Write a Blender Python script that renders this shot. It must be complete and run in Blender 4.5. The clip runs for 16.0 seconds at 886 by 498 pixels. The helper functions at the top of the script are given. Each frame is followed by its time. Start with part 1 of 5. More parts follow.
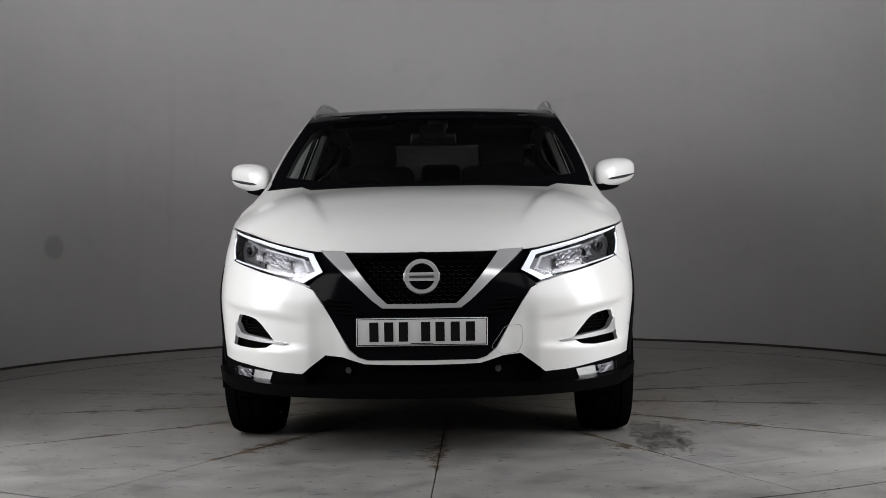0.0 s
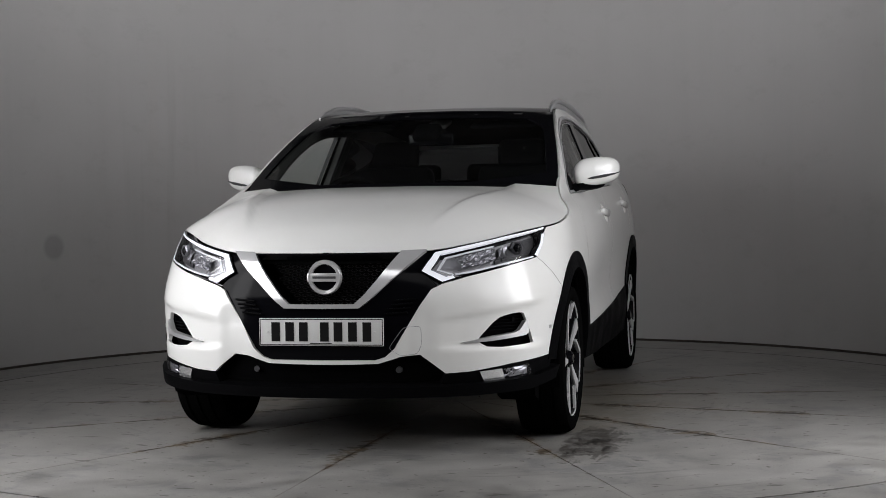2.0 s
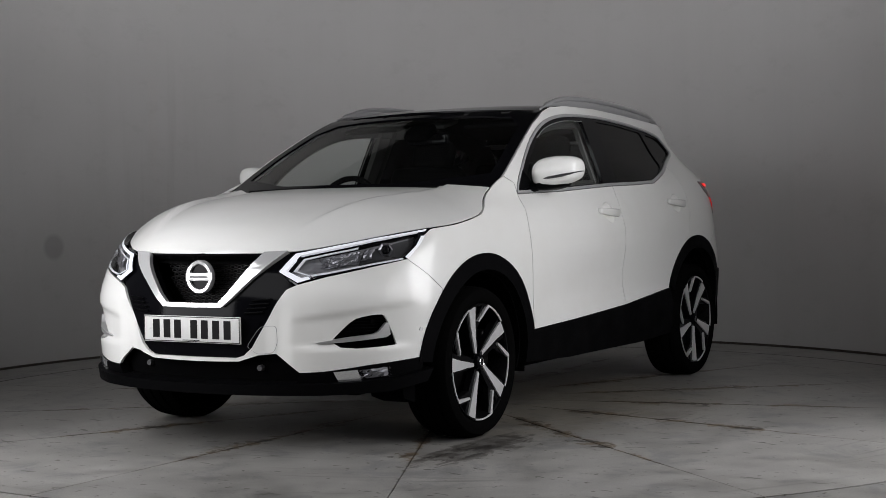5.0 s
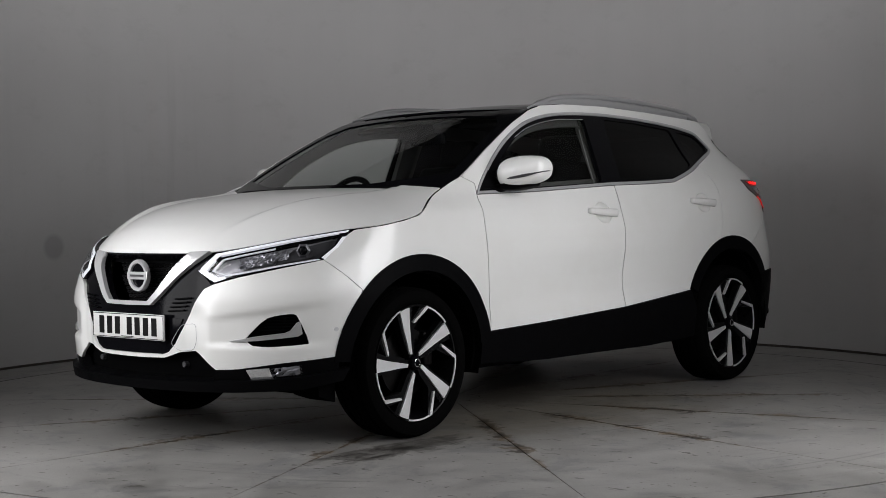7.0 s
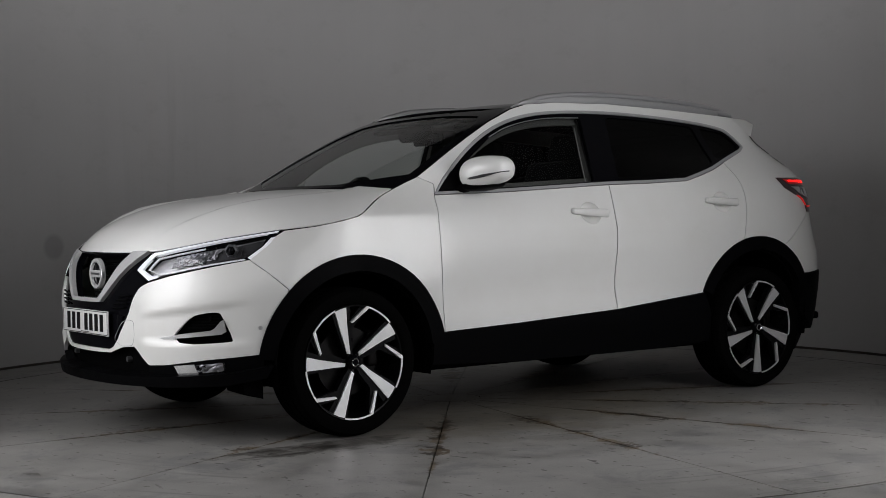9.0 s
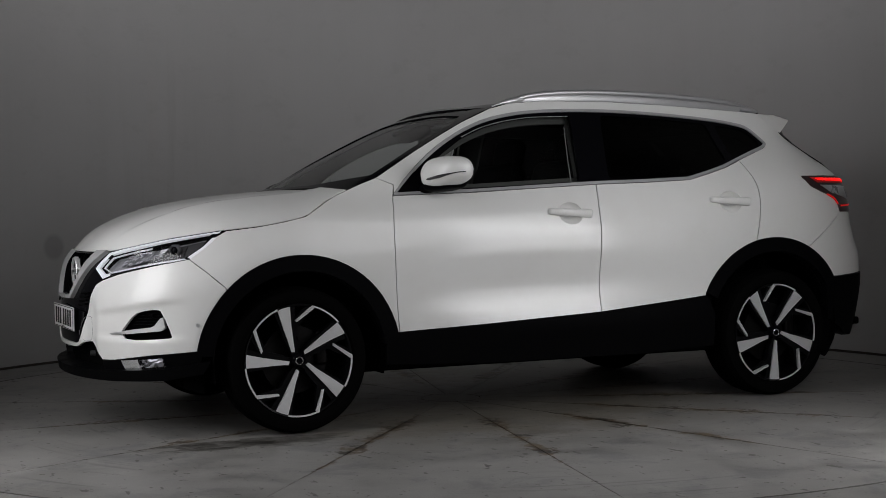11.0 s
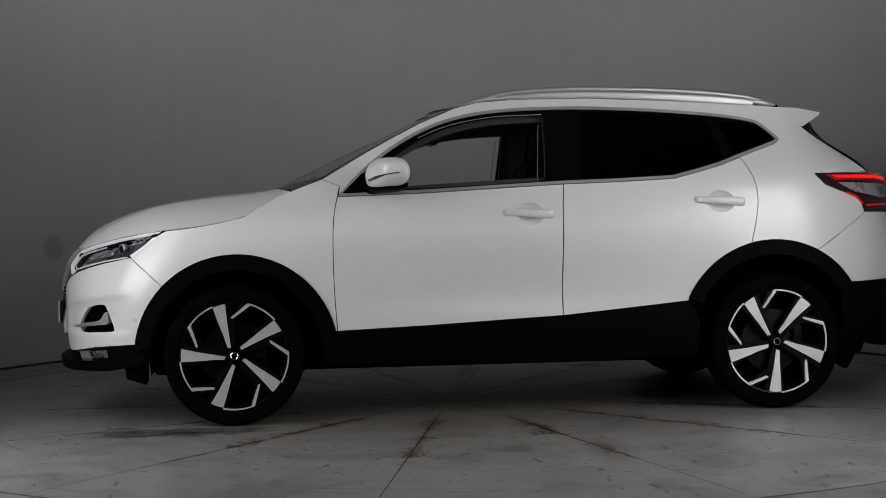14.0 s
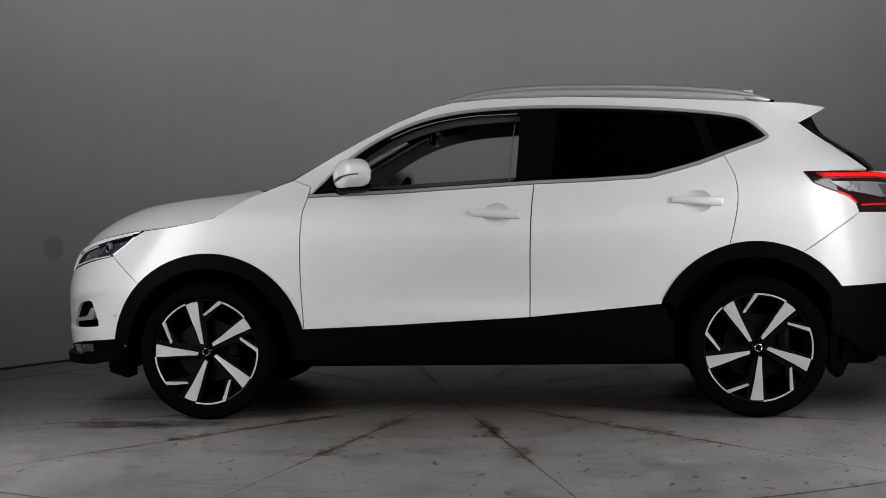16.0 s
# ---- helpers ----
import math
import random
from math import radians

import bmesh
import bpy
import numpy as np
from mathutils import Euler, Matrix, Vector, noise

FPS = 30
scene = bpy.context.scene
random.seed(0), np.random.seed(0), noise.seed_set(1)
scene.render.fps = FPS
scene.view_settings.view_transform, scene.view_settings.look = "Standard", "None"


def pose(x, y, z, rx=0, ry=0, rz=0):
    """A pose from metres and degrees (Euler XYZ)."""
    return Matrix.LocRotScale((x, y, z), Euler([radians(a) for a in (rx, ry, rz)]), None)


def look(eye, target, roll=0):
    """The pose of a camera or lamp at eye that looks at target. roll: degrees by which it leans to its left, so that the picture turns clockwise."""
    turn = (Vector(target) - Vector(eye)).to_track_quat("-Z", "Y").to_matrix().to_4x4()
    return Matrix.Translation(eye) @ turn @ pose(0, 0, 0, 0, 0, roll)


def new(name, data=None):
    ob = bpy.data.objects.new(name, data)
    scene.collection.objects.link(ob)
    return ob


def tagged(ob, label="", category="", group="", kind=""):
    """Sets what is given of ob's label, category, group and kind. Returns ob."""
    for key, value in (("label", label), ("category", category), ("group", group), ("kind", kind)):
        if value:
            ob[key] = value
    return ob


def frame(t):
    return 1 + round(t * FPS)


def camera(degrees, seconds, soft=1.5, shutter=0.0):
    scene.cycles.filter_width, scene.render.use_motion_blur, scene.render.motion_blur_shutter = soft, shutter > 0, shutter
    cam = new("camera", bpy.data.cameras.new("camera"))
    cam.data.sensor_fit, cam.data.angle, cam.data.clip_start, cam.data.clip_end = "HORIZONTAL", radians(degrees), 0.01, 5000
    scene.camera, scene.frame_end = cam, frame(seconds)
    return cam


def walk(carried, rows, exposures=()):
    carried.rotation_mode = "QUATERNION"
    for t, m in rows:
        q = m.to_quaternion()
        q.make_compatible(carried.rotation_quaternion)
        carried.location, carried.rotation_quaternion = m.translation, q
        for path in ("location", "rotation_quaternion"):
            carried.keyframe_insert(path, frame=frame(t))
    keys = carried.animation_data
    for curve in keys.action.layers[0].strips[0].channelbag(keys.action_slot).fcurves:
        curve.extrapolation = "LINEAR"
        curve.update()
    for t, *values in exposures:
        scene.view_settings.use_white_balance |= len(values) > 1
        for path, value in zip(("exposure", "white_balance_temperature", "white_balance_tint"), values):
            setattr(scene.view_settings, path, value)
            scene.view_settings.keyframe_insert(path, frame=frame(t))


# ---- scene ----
import mathutils.geometry as geo

# the camera stands still; the turntable and the car on it turn
cam = camera(34.484, 16.0, 0.85)
EYE = Vector((0.0, -7.6474, 0.9861))
VIEW = look(EYE, EYE + Vector((-0.00382, 0.99969, -0.02444)) * 5, -0.9)
walk(cam, [(0.0, VIEW), (16.0, VIEW)], [(0.0, -0.08), (4.0, -0.2), (7.0, -0.26), (9.0, -0.7), (12.5, -0.95), (14.5, -0.86), (16.0, -0.6)])


def heading(t):
    """Turn of the table in degrees at t seconds."""
    return 1.17 + 5.836 * t


# world and lights
world = bpy.data.worlds.new("world")
scene.world = world
world.use_nodes = True
world.node_tree.nodes["Background"].inputs[0].default_value = (0.6, 0.62, 0.66, 1)
world.node_tree.nodes["Background"].inputs[1].default_value = 0.005


def area(name, eye, target, sx, sy, watts, colour=(1, 1, 1)):
    d = bpy.data.lights.new(name, "AREA")
    d.shape, d.size, d.size_y, d.energy, d.color = "RECTANGLE", sx, sy, watts, colour
    ob = new(name, d)
    ob.matrix_world = look(eye, target)
    return ob


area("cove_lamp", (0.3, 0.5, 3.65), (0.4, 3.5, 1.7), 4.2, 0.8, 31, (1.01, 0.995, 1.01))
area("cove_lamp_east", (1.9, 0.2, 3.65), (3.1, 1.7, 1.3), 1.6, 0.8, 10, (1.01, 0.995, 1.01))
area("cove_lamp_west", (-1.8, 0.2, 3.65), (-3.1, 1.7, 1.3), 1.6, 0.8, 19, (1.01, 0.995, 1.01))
area("front_bank", (0.2, -5.3, 2.75), (0.1, 1.5, 1.6), 5.0, 0.8, 22, (1.005, 0.995, 1.01))
area("softbox_east", (2.85, -1.6, 1.5), (0.0, -0.2, 1.1), 2.5, 2.1, 120, (1.0, 0.995, 1.015))
area("softbox_west", (-2.85, -1.6, 1.5), (0.0, -0.2, 1.1), 2.5, 2.1, 110, (1.0, 0.995, 1.015))
area("key_east", (4.1, -4.3, 2.6), (0.0, 0.2, 1.1), 3.0, 1.8, 60, (1.0, 0.995, 1.015))
area("key_west", (-4.1, -4.5, 2.6), (0.0, 0.2, 1.1), 3.0, 1.8, 60, (1.0, 0.995, 1.015))


# ---- materials ----
def material(name, colour, rough=0.5, metal=0.0, coat=0.0, spec=0.5):
    m = bpy.data.materials.new(name)
    m.use_nodes = True
    b = m.node_tree.nodes["Principled BSDF"]
    b.inputs["Base Color"].default_value = (*colour, 1)
    b.inputs["Roughness"].default_value = rough
    b.inputs["Metallic"].default_value = metal
    b.inputs["Coat Weight"].default_value = coat
    b.inputs["Coat Roughness"].default_value = 0.03
    b.inputs["Specular IOR Level"].default_value = spec
    return m, m.node_tree, b


def noise_tex(tree, scale, detail=4.0, rough=0.55, stretch=(1, 1, 1)):
    c = tree.nodes.new("ShaderNodeTexCoord")
    mp = tree.nodes.new("ShaderNodeMapping")
    mp.inputs["Scale"].default_value = stretch
    n = tree.nodes.new("ShaderNodeTexNoise")
    n.inputs["Scale"].default_value, n.inputs["Detail"].default_value, n.inputs["Roughness"].default_value = scale, detail, rough
    tree.links.new(c.outputs["Object"], mp.inputs["Vector"])
    tree.links.new(mp.outputs["Vector"], n.inputs["Vector"])
    return n


def ramp(tree, source, stops):
    r = tree.nodes.new("ShaderNodeValToRGB")
    e = r.color_ramp.elements
    while len(e) < len(stops):
        e.new(0.5)
    for k, (p, c) in zip(e, stops):
        k.position, k.color = p, (*c, 1) if len(c) == 3 else c
    tree.links.new(source, r.inputs["Fac"])
    return r


def mix(tree, kind, fac, a, b):
    n = tree.nodes.new("ShaderNodeMix")
    n.data_type, n.blend_type = "RGBA", kind
    for sock, v in ((n.inputs[0], fac), (n.inputs[6], a), (n.inputs[7], b)):
        if hasattr(v, "links"):
            tree.links.new(v, sock)
        elif isinstance(v, (int, float)):
            sock.default_value = v
        else:
            sock.default_value = (*v, 1)
    return n.outputs[2]


def bump(tree, shader, height, strength, distance):
    n = tree.nodes.new("ShaderNodeBump")
    n.inputs["Strength"].default_value, n.inputs["Distance"].default_value = strength, distance
    tree.links.new(height, n.inputs["Height"])
    tree.links.new(n.outputs["Normal"], shader.inputs["Normal"])


def grainy(name, colour, rough, scale, amount, relief, metal=0.0, coat=0.0, spec=0.5):
    """A surface with fine grain in tone, gloss and relief."""
    m, tree, b = material(name, colour, rough, metal, coat, spec)
    n = noise_tex(tree, scale)
    lo, hi = [c * (1 - amount) for c in colour], [min(1, c * (1 + amount)) for c in colour]
    tree.links.new(ramp(tree, n.outputs["Fac"], [(0.3, lo), (0.7, hi)]).outputs["Color"], b.inputs["Base Color"])
    big = noise_tex(tree, 7.0)
    r = ramp(tree, big.outputs["Fac"], [(0.35, (rough * 0.85,) * 3), (0.7, (min(1, rough * 1.15),) * 3)])
    tree.links.new(r.outputs["Color"], b.inputs["Roughness"])
    if relief:
        bump(tree, b, n.outputs["Fac"], 0.4, relief)
    return m


def paint():
    m, tree, b = material("pearl_white_paint", (0.80, 0.80, 0.785), 0.40, 0.0, 0.9, 0.5)
    b.inputs["Coat Roughness"].default_value = 0.13
    n = noise_tex(tree, 900.0, 2.0)
    flakes = ramp(tree, n.outputs["Fac"], [(0.35, (0.775, 0.775, 0.76)), (0.7, (0.82, 0.82, 0.805))])
    dust = noise_tex(tree, 5.0, 6.0)
    d = ramp(tree, dust.outputs["Fac"], [(0.45, (1, 1, 1)), (0.8, (0.965, 0.96, 0.95))])
    tree.links.new(mix(tree, "MULTIPLY", 1.0, flakes.outputs["Color"], d.outputs["Color"]), b.inputs["Base Color"])
    wav = noise_tex(tree, 14.0, 2.0)
    bump(tree, b, wav.outputs["Fac"], 0.02, 0.01)
    return m


def glow(name, colour, strength):
    m, tree, b = material(name, colour, 0.3)
    b.inputs["Emission Color"].default_value = (*colour, 1)
    b.inputs["Emission Strength"].default_value = strength
    return m


def glass(name, tint, rough=0.0, ior=1.45):
    """A thin pane: clear with a tint, and a mirror-like gloss that grows at a slant."""
    m = bpy.data.materials.new(name)
    m.use_nodes = True
    tree = m.node_tree
    tree.nodes.remove(tree.nodes["Principled BSDF"])
    t = tree.nodes.new("ShaderNodeBsdfTransparent")
    t.inputs["Color"].default_value = (*tint, 1)
    g = tree.nodes.new("ShaderNodeBsdfGlossy")
    g.inputs["Roughness"].default_value = rough
    g.inputs["Color"].default_value = (0.95, 0.95, 0.95, 1)
    w = tree.nodes.new("ShaderNodeLayerWeight")
    p = tree.nodes.new("ShaderNodeMath")
    p.operation = "POWER"
    p.inputs[1].default_value = 5.0
    tree.links.new(w.outputs["Facing"], p.inputs[0])
    base = ((ior - 1) / (ior + 1)) ** 2
    f = tree.nodes.new("ShaderNodeMath")
    f.operation = "MULTIPLY_ADD"
    f.inputs[1].default_value, f.inputs[2].default_value = 0.6, base
    tree.links.new(p.outputs[0], f.inputs[0])
    x = tree.nodes.new("ShaderNodeMixShader")
    tree.links.new(f.outputs[0], x.inputs["Fac"])
    tree.links.new(t.outputs["BSDF"], x.inputs[1])
    tree.links.new(g.outputs["BSDF"], x.inputs[2])
    tree.links.new(x.outputs["Shader"], tree.nodes["Material Output"].inputs["Surface"])
    return m


PAINT = paint()
PLASTIC = grainy("black_grained_plastic", (0.0026, 0.0026, 0.0030), 0.5, 700, 0.2, 0.0006, spec=0.02)
GLOSS = grainy("gloss_black", (0.003, 0.003, 0.004), 0.1, 300, 0.15, 0, spec=0.07)
DARK = grainy("dark_lining", (0.003, 0.003, 0.0032), 0.9, 300, 0.3, 0.0006, spec=0.0)
CLOTH = grainy("black_seat_leather", (0.004, 0.004, 0.0042), 0.6, 90, 0.3, 0, spec=0.02)
TRIM = grainy("light_grey_pillar_trim", (0.05, 0.049, 0.047), 0.7, 400, 0.08, 0.0004)
BELTGREY = grainy("pale_grey_trim_edge", (0.2, 0.197, 0.194), 0.6, 400, 0.08, 0)
CHROME = grainy("chrome", (0.78, 0.78, 0.79), 0.07, 200, 0.02, 0, metal=1.0)
SATIN = grainy("satin_silver", (0.62, 0.62, 0.63), 0.4, 400, 0.05, 0, metal=0.8)
BRIGHT = grainy("broad_chrome", (0.86, 0.86, 0.87), 0.16, 200, 0.02, 0, metal=0.6)
RAIL = grainy("satin_rail_silver", (0.50, 0.50, 0.51), 0.38, 400, 0.03, 0, metal=0.6)
MACHINED = grainy("machined_alloy", (0.80, 0.80, 0.81), 0.36, 60, 0.02, 0, metal=0.55)
RIMBLACK = grainy("black_alloy_lacquer", (0.004, 0.004, 0.0045), 0.3, 300, 0.2, 0, spec=0.1)
RUBBER = grainy("tyre_rubber", (0.0032, 0.0032, 0.0032), 0.85, 260, 0.35, 0.001, spec=0.0)
STEEL = grainy("brake_steel", (0.010, 0.0095, 0.0095), 0.45, 150, 0.2, 0.0003, metal=0.9)
WINDSCREEN = glass("windscreen_glass", (0.82, 0.85, 0.84), 0.0, 1.42)
SIDEGLASS = glass("side_glass", (0.87, 0.895, 0.885), 0.0, 1.25)
PRIVACY = glass("privacy_glass", (0.010, 0.010, 0.011), 0.0, 1.25)
LENS = glass("clear_lens", (0.9, 0.9, 0.92))
LAMPBACK = grainy("lamp_bezel", (0.42, 0.42, 0.44), 0.3, 200, 0.15, 0, metal=0.45)
LINE = glow("thin_light_line", (0.75, 0.77, 0.8), 0.12)
REARGLASS = glass("rear_window_glass", (0.05, 0.051, 0.052), 0.0, 1.25)
STRIP = grainy("satin_window_strip", (0.40, 0.40, 0.41), 0.4, 300, 0.05, 0, metal=0.35)
MESH = grainy("dark_grille_plastic", (0.010, 0.010, 0.011), 0.45, 200, 0.15, 0, spec=0.15)
FASCIA = grainy("grey_strip", (0.045, 0.045, 0.048), 0.35, 200, 0.1, 0)
REFLECTOR = grainy("lamp_reflector", (0.30, 0.30, 0.32), 0.36, 120, 0.1, 0, metal=0.9)
DRL = glow("daylight_lamp", (0.9, 0.93, 0.97), 0.42)
REDGLOW = glow("tail_lamp_glow", (0.9, 0.003, 0.0028), 6.0)
REDDIM = glow("dim_tail_lamp_glow", (0.55, 0.004, 0.004), 0.8)
REDSOFT = glow("soft_red_lens", (0.30, 0.006, 0.006), 0.25)
REDLENS = grainy("dark_red_lens", (0.022, 0.003, 0.004), 0.12, 200, 0.2, 0, coat=0.8)
PLATEWHITE = grainy("plate_white", (0.62, 0.62, 0.61), 0.4, 300, 0.04, 0)
INK = grainy("plate_black", (0.006, 0.006, 0.006), 0.6, 300, 0.1, 0, spec=0.1)


def calc(tree, op, a, b=0.0, c=0.0):
    """One step of arithmetic on sockets or numbers."""
    n = tree.nodes.new("ShaderNodeMath")
    n.operation = op
    for sock, v in zip(n.inputs, (a, b, c)):
        if hasattr(v, "links"):
            tree.links.new(v, sock)
        else:
            sock.default_value = v
    return n.outputs[0]


def fade(tree, v, lo, hi, a=0.0, b=1.0):
    """Smooth rise of v from lo to hi, given as a to b."""
    n = tree.nodes.new("ShaderNodeMapRange")
    n.interpolation_type = "SMOOTHSTEP"
    for k, x in enumerate((lo, hi, a, b)):
        n.inputs[1 + k].default_value = x
    tree.links.new(v, n.inputs[0])
    return n.outputs[0]


JOINT_ZERO, JOINT_STEP = 269.6, 25.95


def concrete(name, stained):
    """Worn concrete; the turntable's has dirt along its joints and an oil smear."""
    m, tree, b = material(name, (0.3, 0.29, 0.28), 0.5, 0.0, 0.0, 0.3)
    fine, mid, big = noise_tex(tree, 140, 6), noise_tex(tree, 6, 9, 0.66), noise_tex(tree, 1.3, 6, 0.6)
    mid.inputs["Distortion"].default_value = 0.25
    c1 = ramp(tree, mid.outputs["Fac"], [(0.28, (0.19, 0.183, 0.174)), (0.42, (0.275, 0.267, 0.256)), (0.56, (0.325, 0.317, 0.305)), (0.74, (0.40, 0.39, 0.377))])
    c2 = ramp(tree, big.outputs["Fac"], [(0.34, (0.74, 0.74, 0.73)), (0.50, (0.93, 0.93, 0.92)), (0.66, (1, 1, 1))])
    c3 = ramp(tree, fine.outputs["Fac"], [(0.3, (0.86, 0.86, 0.86)), (0.6, (1, 1, 1))])
    c = mix(tree, "MULTIPLY", 1.0, mix(tree, "MULTIPLY", 1.0, c1.outputs["Color"], c2.outputs["Color"]), c3.outputs["Color"])
    # grey-blue trowel patches and small dark specks
    patch = noise_tex(tree, 3.2, 7, 0.7)
    patch.inputs["Distortion"].default_value = 0.5
    pt = ramp(tree, patch.outputs["Fac"], [(0.53, (1, 1, 1)), (0.61, (0.80, 0.81, 0.83)), (0.72, (0.70, 0.71, 0.73))])
    c = mix(tree, "MULTIPLY", 1.0, c, pt.outputs["Color"])
    spots = noise_tex(tree, 20, 4, 0.6)
    sp = ramp(tree, spots.outputs["Fac"], [(0.645, (1, 1, 1)), (0.68, (0.30, 0.27, 0.24))])
    c = mix(tree, "MULTIPLY", 1.0, c, sp.outputs["Color"])
    # place on the table: distance from the middle and turn about it
    co = tree.nodes.new("ShaderNodeTexCoord")
    sep = tree.nodes.new("ShaderNodeSeparateXYZ")
    tree.links.new(co.outputs["Object"], sep.inputs[0])
    x, y = sep.outputs[0], sep.outputs[1]
    r = calc(tree, "SQRT", calc(tree, "ADD", calc(tree, "MULTIPLY", x, x), calc(tree, "MULTIPLY", y, y)))
    turn = calc(tree, "ARCTAN2", y, x)
    # faint arcs wiped by tyres
    polar = tree.nodes.new("ShaderNodeCombineXYZ")
    tree.links.new(calc(tree, "MULTIPLY", r, 26.0), polar.inputs[0])
    tree.links.new(calc(tree, "MULTIPLY", turn, 2.2), polar.inputs[1])
    arcs = tree.nodes.new("ShaderNodeTexNoise")
    arcs.inputs["Scale"].default_value, arcs.inputs["Detail"].default_value = 1.0, 5.0
    tree.links.new(polar.outputs[0], arcs.inputs["Vector"])
    ac = ramp(tree, arcs.outputs["Fac"], [(0.30, (0.66, 0.66, 0.66)), (0.43, (1, 1, 1)), (0.62, (1, 1, 1)), (0.75, (1.06, 1.06, 1.05))])
    zone = fade(tree, noise_tex(tree, 1.1, 3).outputs["Fac"], 0.45, 0.62)
    c = mix(tree, "MULTIPLY", zone, c, ac.outputs["Color"])
    if stained:
        k = calc(tree, "DIVIDE", calc(tree, "SUBTRACT", turn, radians(JOINT_ZERO - 360)), radians(JOINT_STEP))
        near = calc(tree, "SUBTRACT", k, calc(tree, "ROUND", k))
        off = calc(tree, "MULTIPLY", calc(tree, "ABSOLUTE", near), calc(tree, "MULTIPLY", r, radians(JOINT_STEP)))
        band = calc(tree, "MULTIPLY", fade(tree, r, 0.55, 1.0), fade(tree, r, 1.75, 2.3, 1.0, 0.06))
        edge = noise_tex(tree, 19, 8, 0.68)
        wide = noise_tex(tree, 3.1, 3, 0.5)
        reach = calc(tree, "MULTIPLY", band, fade(tree, wide.outputs["Fac"], 0.40, 0.62, 0.02, 0.11))
        ragged = calc(tree, "MULTIPLY", reach, fade(tree, edge.outputs["Fac"], 0.36, 0.66))
        dirt = fade(tree, calc(tree, "SUBTRACT", ragged, off), -0.004, 0.012)
        hue = ramp(tree, noise_tex(tree, 9, 5, 0.6).outputs["Fac"], [(0.40, (0.028, 0.023, 0.019)), (0.48, (0.09, 0.066, 0.043)), (0.60, (0.16, 0.118, 0.075)), (0.72, (0.21, 0.165, 0.10))])
        c = mix(tree, "MIX", calc(tree, "MULTIPLY", dirt, 0.93), c, hue.outputs["Color"])
        # the middle is dirtier: old oil and yellowish dust, with under-car shade put into the colour
        old = noise_tex(tree, 2.6, 8, 0.7)
        soil_shade = fade(tree, calc(tree, "SUBTRACT", calc(tree, "ADD", old.outputs["Fac"], 0.55), calc(tree, "MULTIPLY", r, 0.5)), 0.18, 0.62)
        c = mix(tree, "MULTIPLY", calc(tree, "MULTIPLY", soil_shade, 0.75), c, (0.55, 0.50, 0.41))
        # ochre crumbs scattered about the joints
        crumb = calc(tree, "MULTIPLY", fade(tree, noise_tex(tree, 34, 5, 0.6, (1, 1, 1)).outputs["Fac"], 0.60, 0.67), calc(tree, "MULTIPLY", band, fade(tree, off, 0.03, 0.24, 1.0, 0.0)))
        c = mix(tree, "MIX", calc(tree, "MULTIPLY", crumb, 0.75), c, (0.11, 0.085, 0.055))
        # oil smear, long and ragged
        ex = calc(tree, "DIVIDE", calc(tree, "SUBTRACT", x, 0.94), 0.15)
        ey = calc(tree, "DIVIDE", calc(tree, "ADD", y, 1.40), 0.50)
        far = calc(tree, "ADD", calc(tree, "MULTIPLY", ex, ex), calc(tree, "MULTIPLY", ey, ey))
        smear = noise_tex(tree, 5.5, 8, 0.66, (2.4, 0.8, 1))
        smear.inputs["Distortion"].default_value = 0.6
        wet = fade(tree, calc(tree, "SUBTRACT", calc(tree, "MULTIPLY", smear.outputs["Fac"], 2.0), calc(tree, "MULTIPLY", far, 0.55)), 0.50, 0.72)
        c = mix(tree, "MIX", calc(tree, "MULTIPLY", wet, fade(tree, noise_tex(tree, 13, 7, 0.7).outputs["Fac"], 0.36, 0.60, 0.35, 0.9)), c, (0.045, 0.04, 0.035))
        thick = fade(tree, calc(tree, "SUBTRACT", calc(tree, "MULTIPLY", smear.outputs["Fac"], 2.0), calc(tree, "MULTIPLY", far, 0.5)), 0.92, 1.02)
        c = mix(tree, "MIX", calc(tree, "MULTIPLY", thick, 0.85), c, (0.02, 0.018, 0.016))
        # drips and short black scrapes
        drip = noise_tex(tree, 7, 4, 0.6, (0.9, 2.2, 1))
        c = mix(tree, "MIX", calc(tree, "MULTIPLY", fade(tree, drip.outputs["Fac"], 0.64, 0.665), 0.8), c, (0.06, 0.054, 0.048))
    tree.links.new(c, b.inputs["Base Color"])
    rr = ramp(tree, mid.outputs["Fac"], [(0.3, (0.30,) * 3), (0.75, (0.52,) * 3)])
    tree.links.new(rr.outputs["Color"], b.inputs["Roughness"])
    bump(tree, b, fine.outputs["Fac"], 0.12, 0.002)
    return m


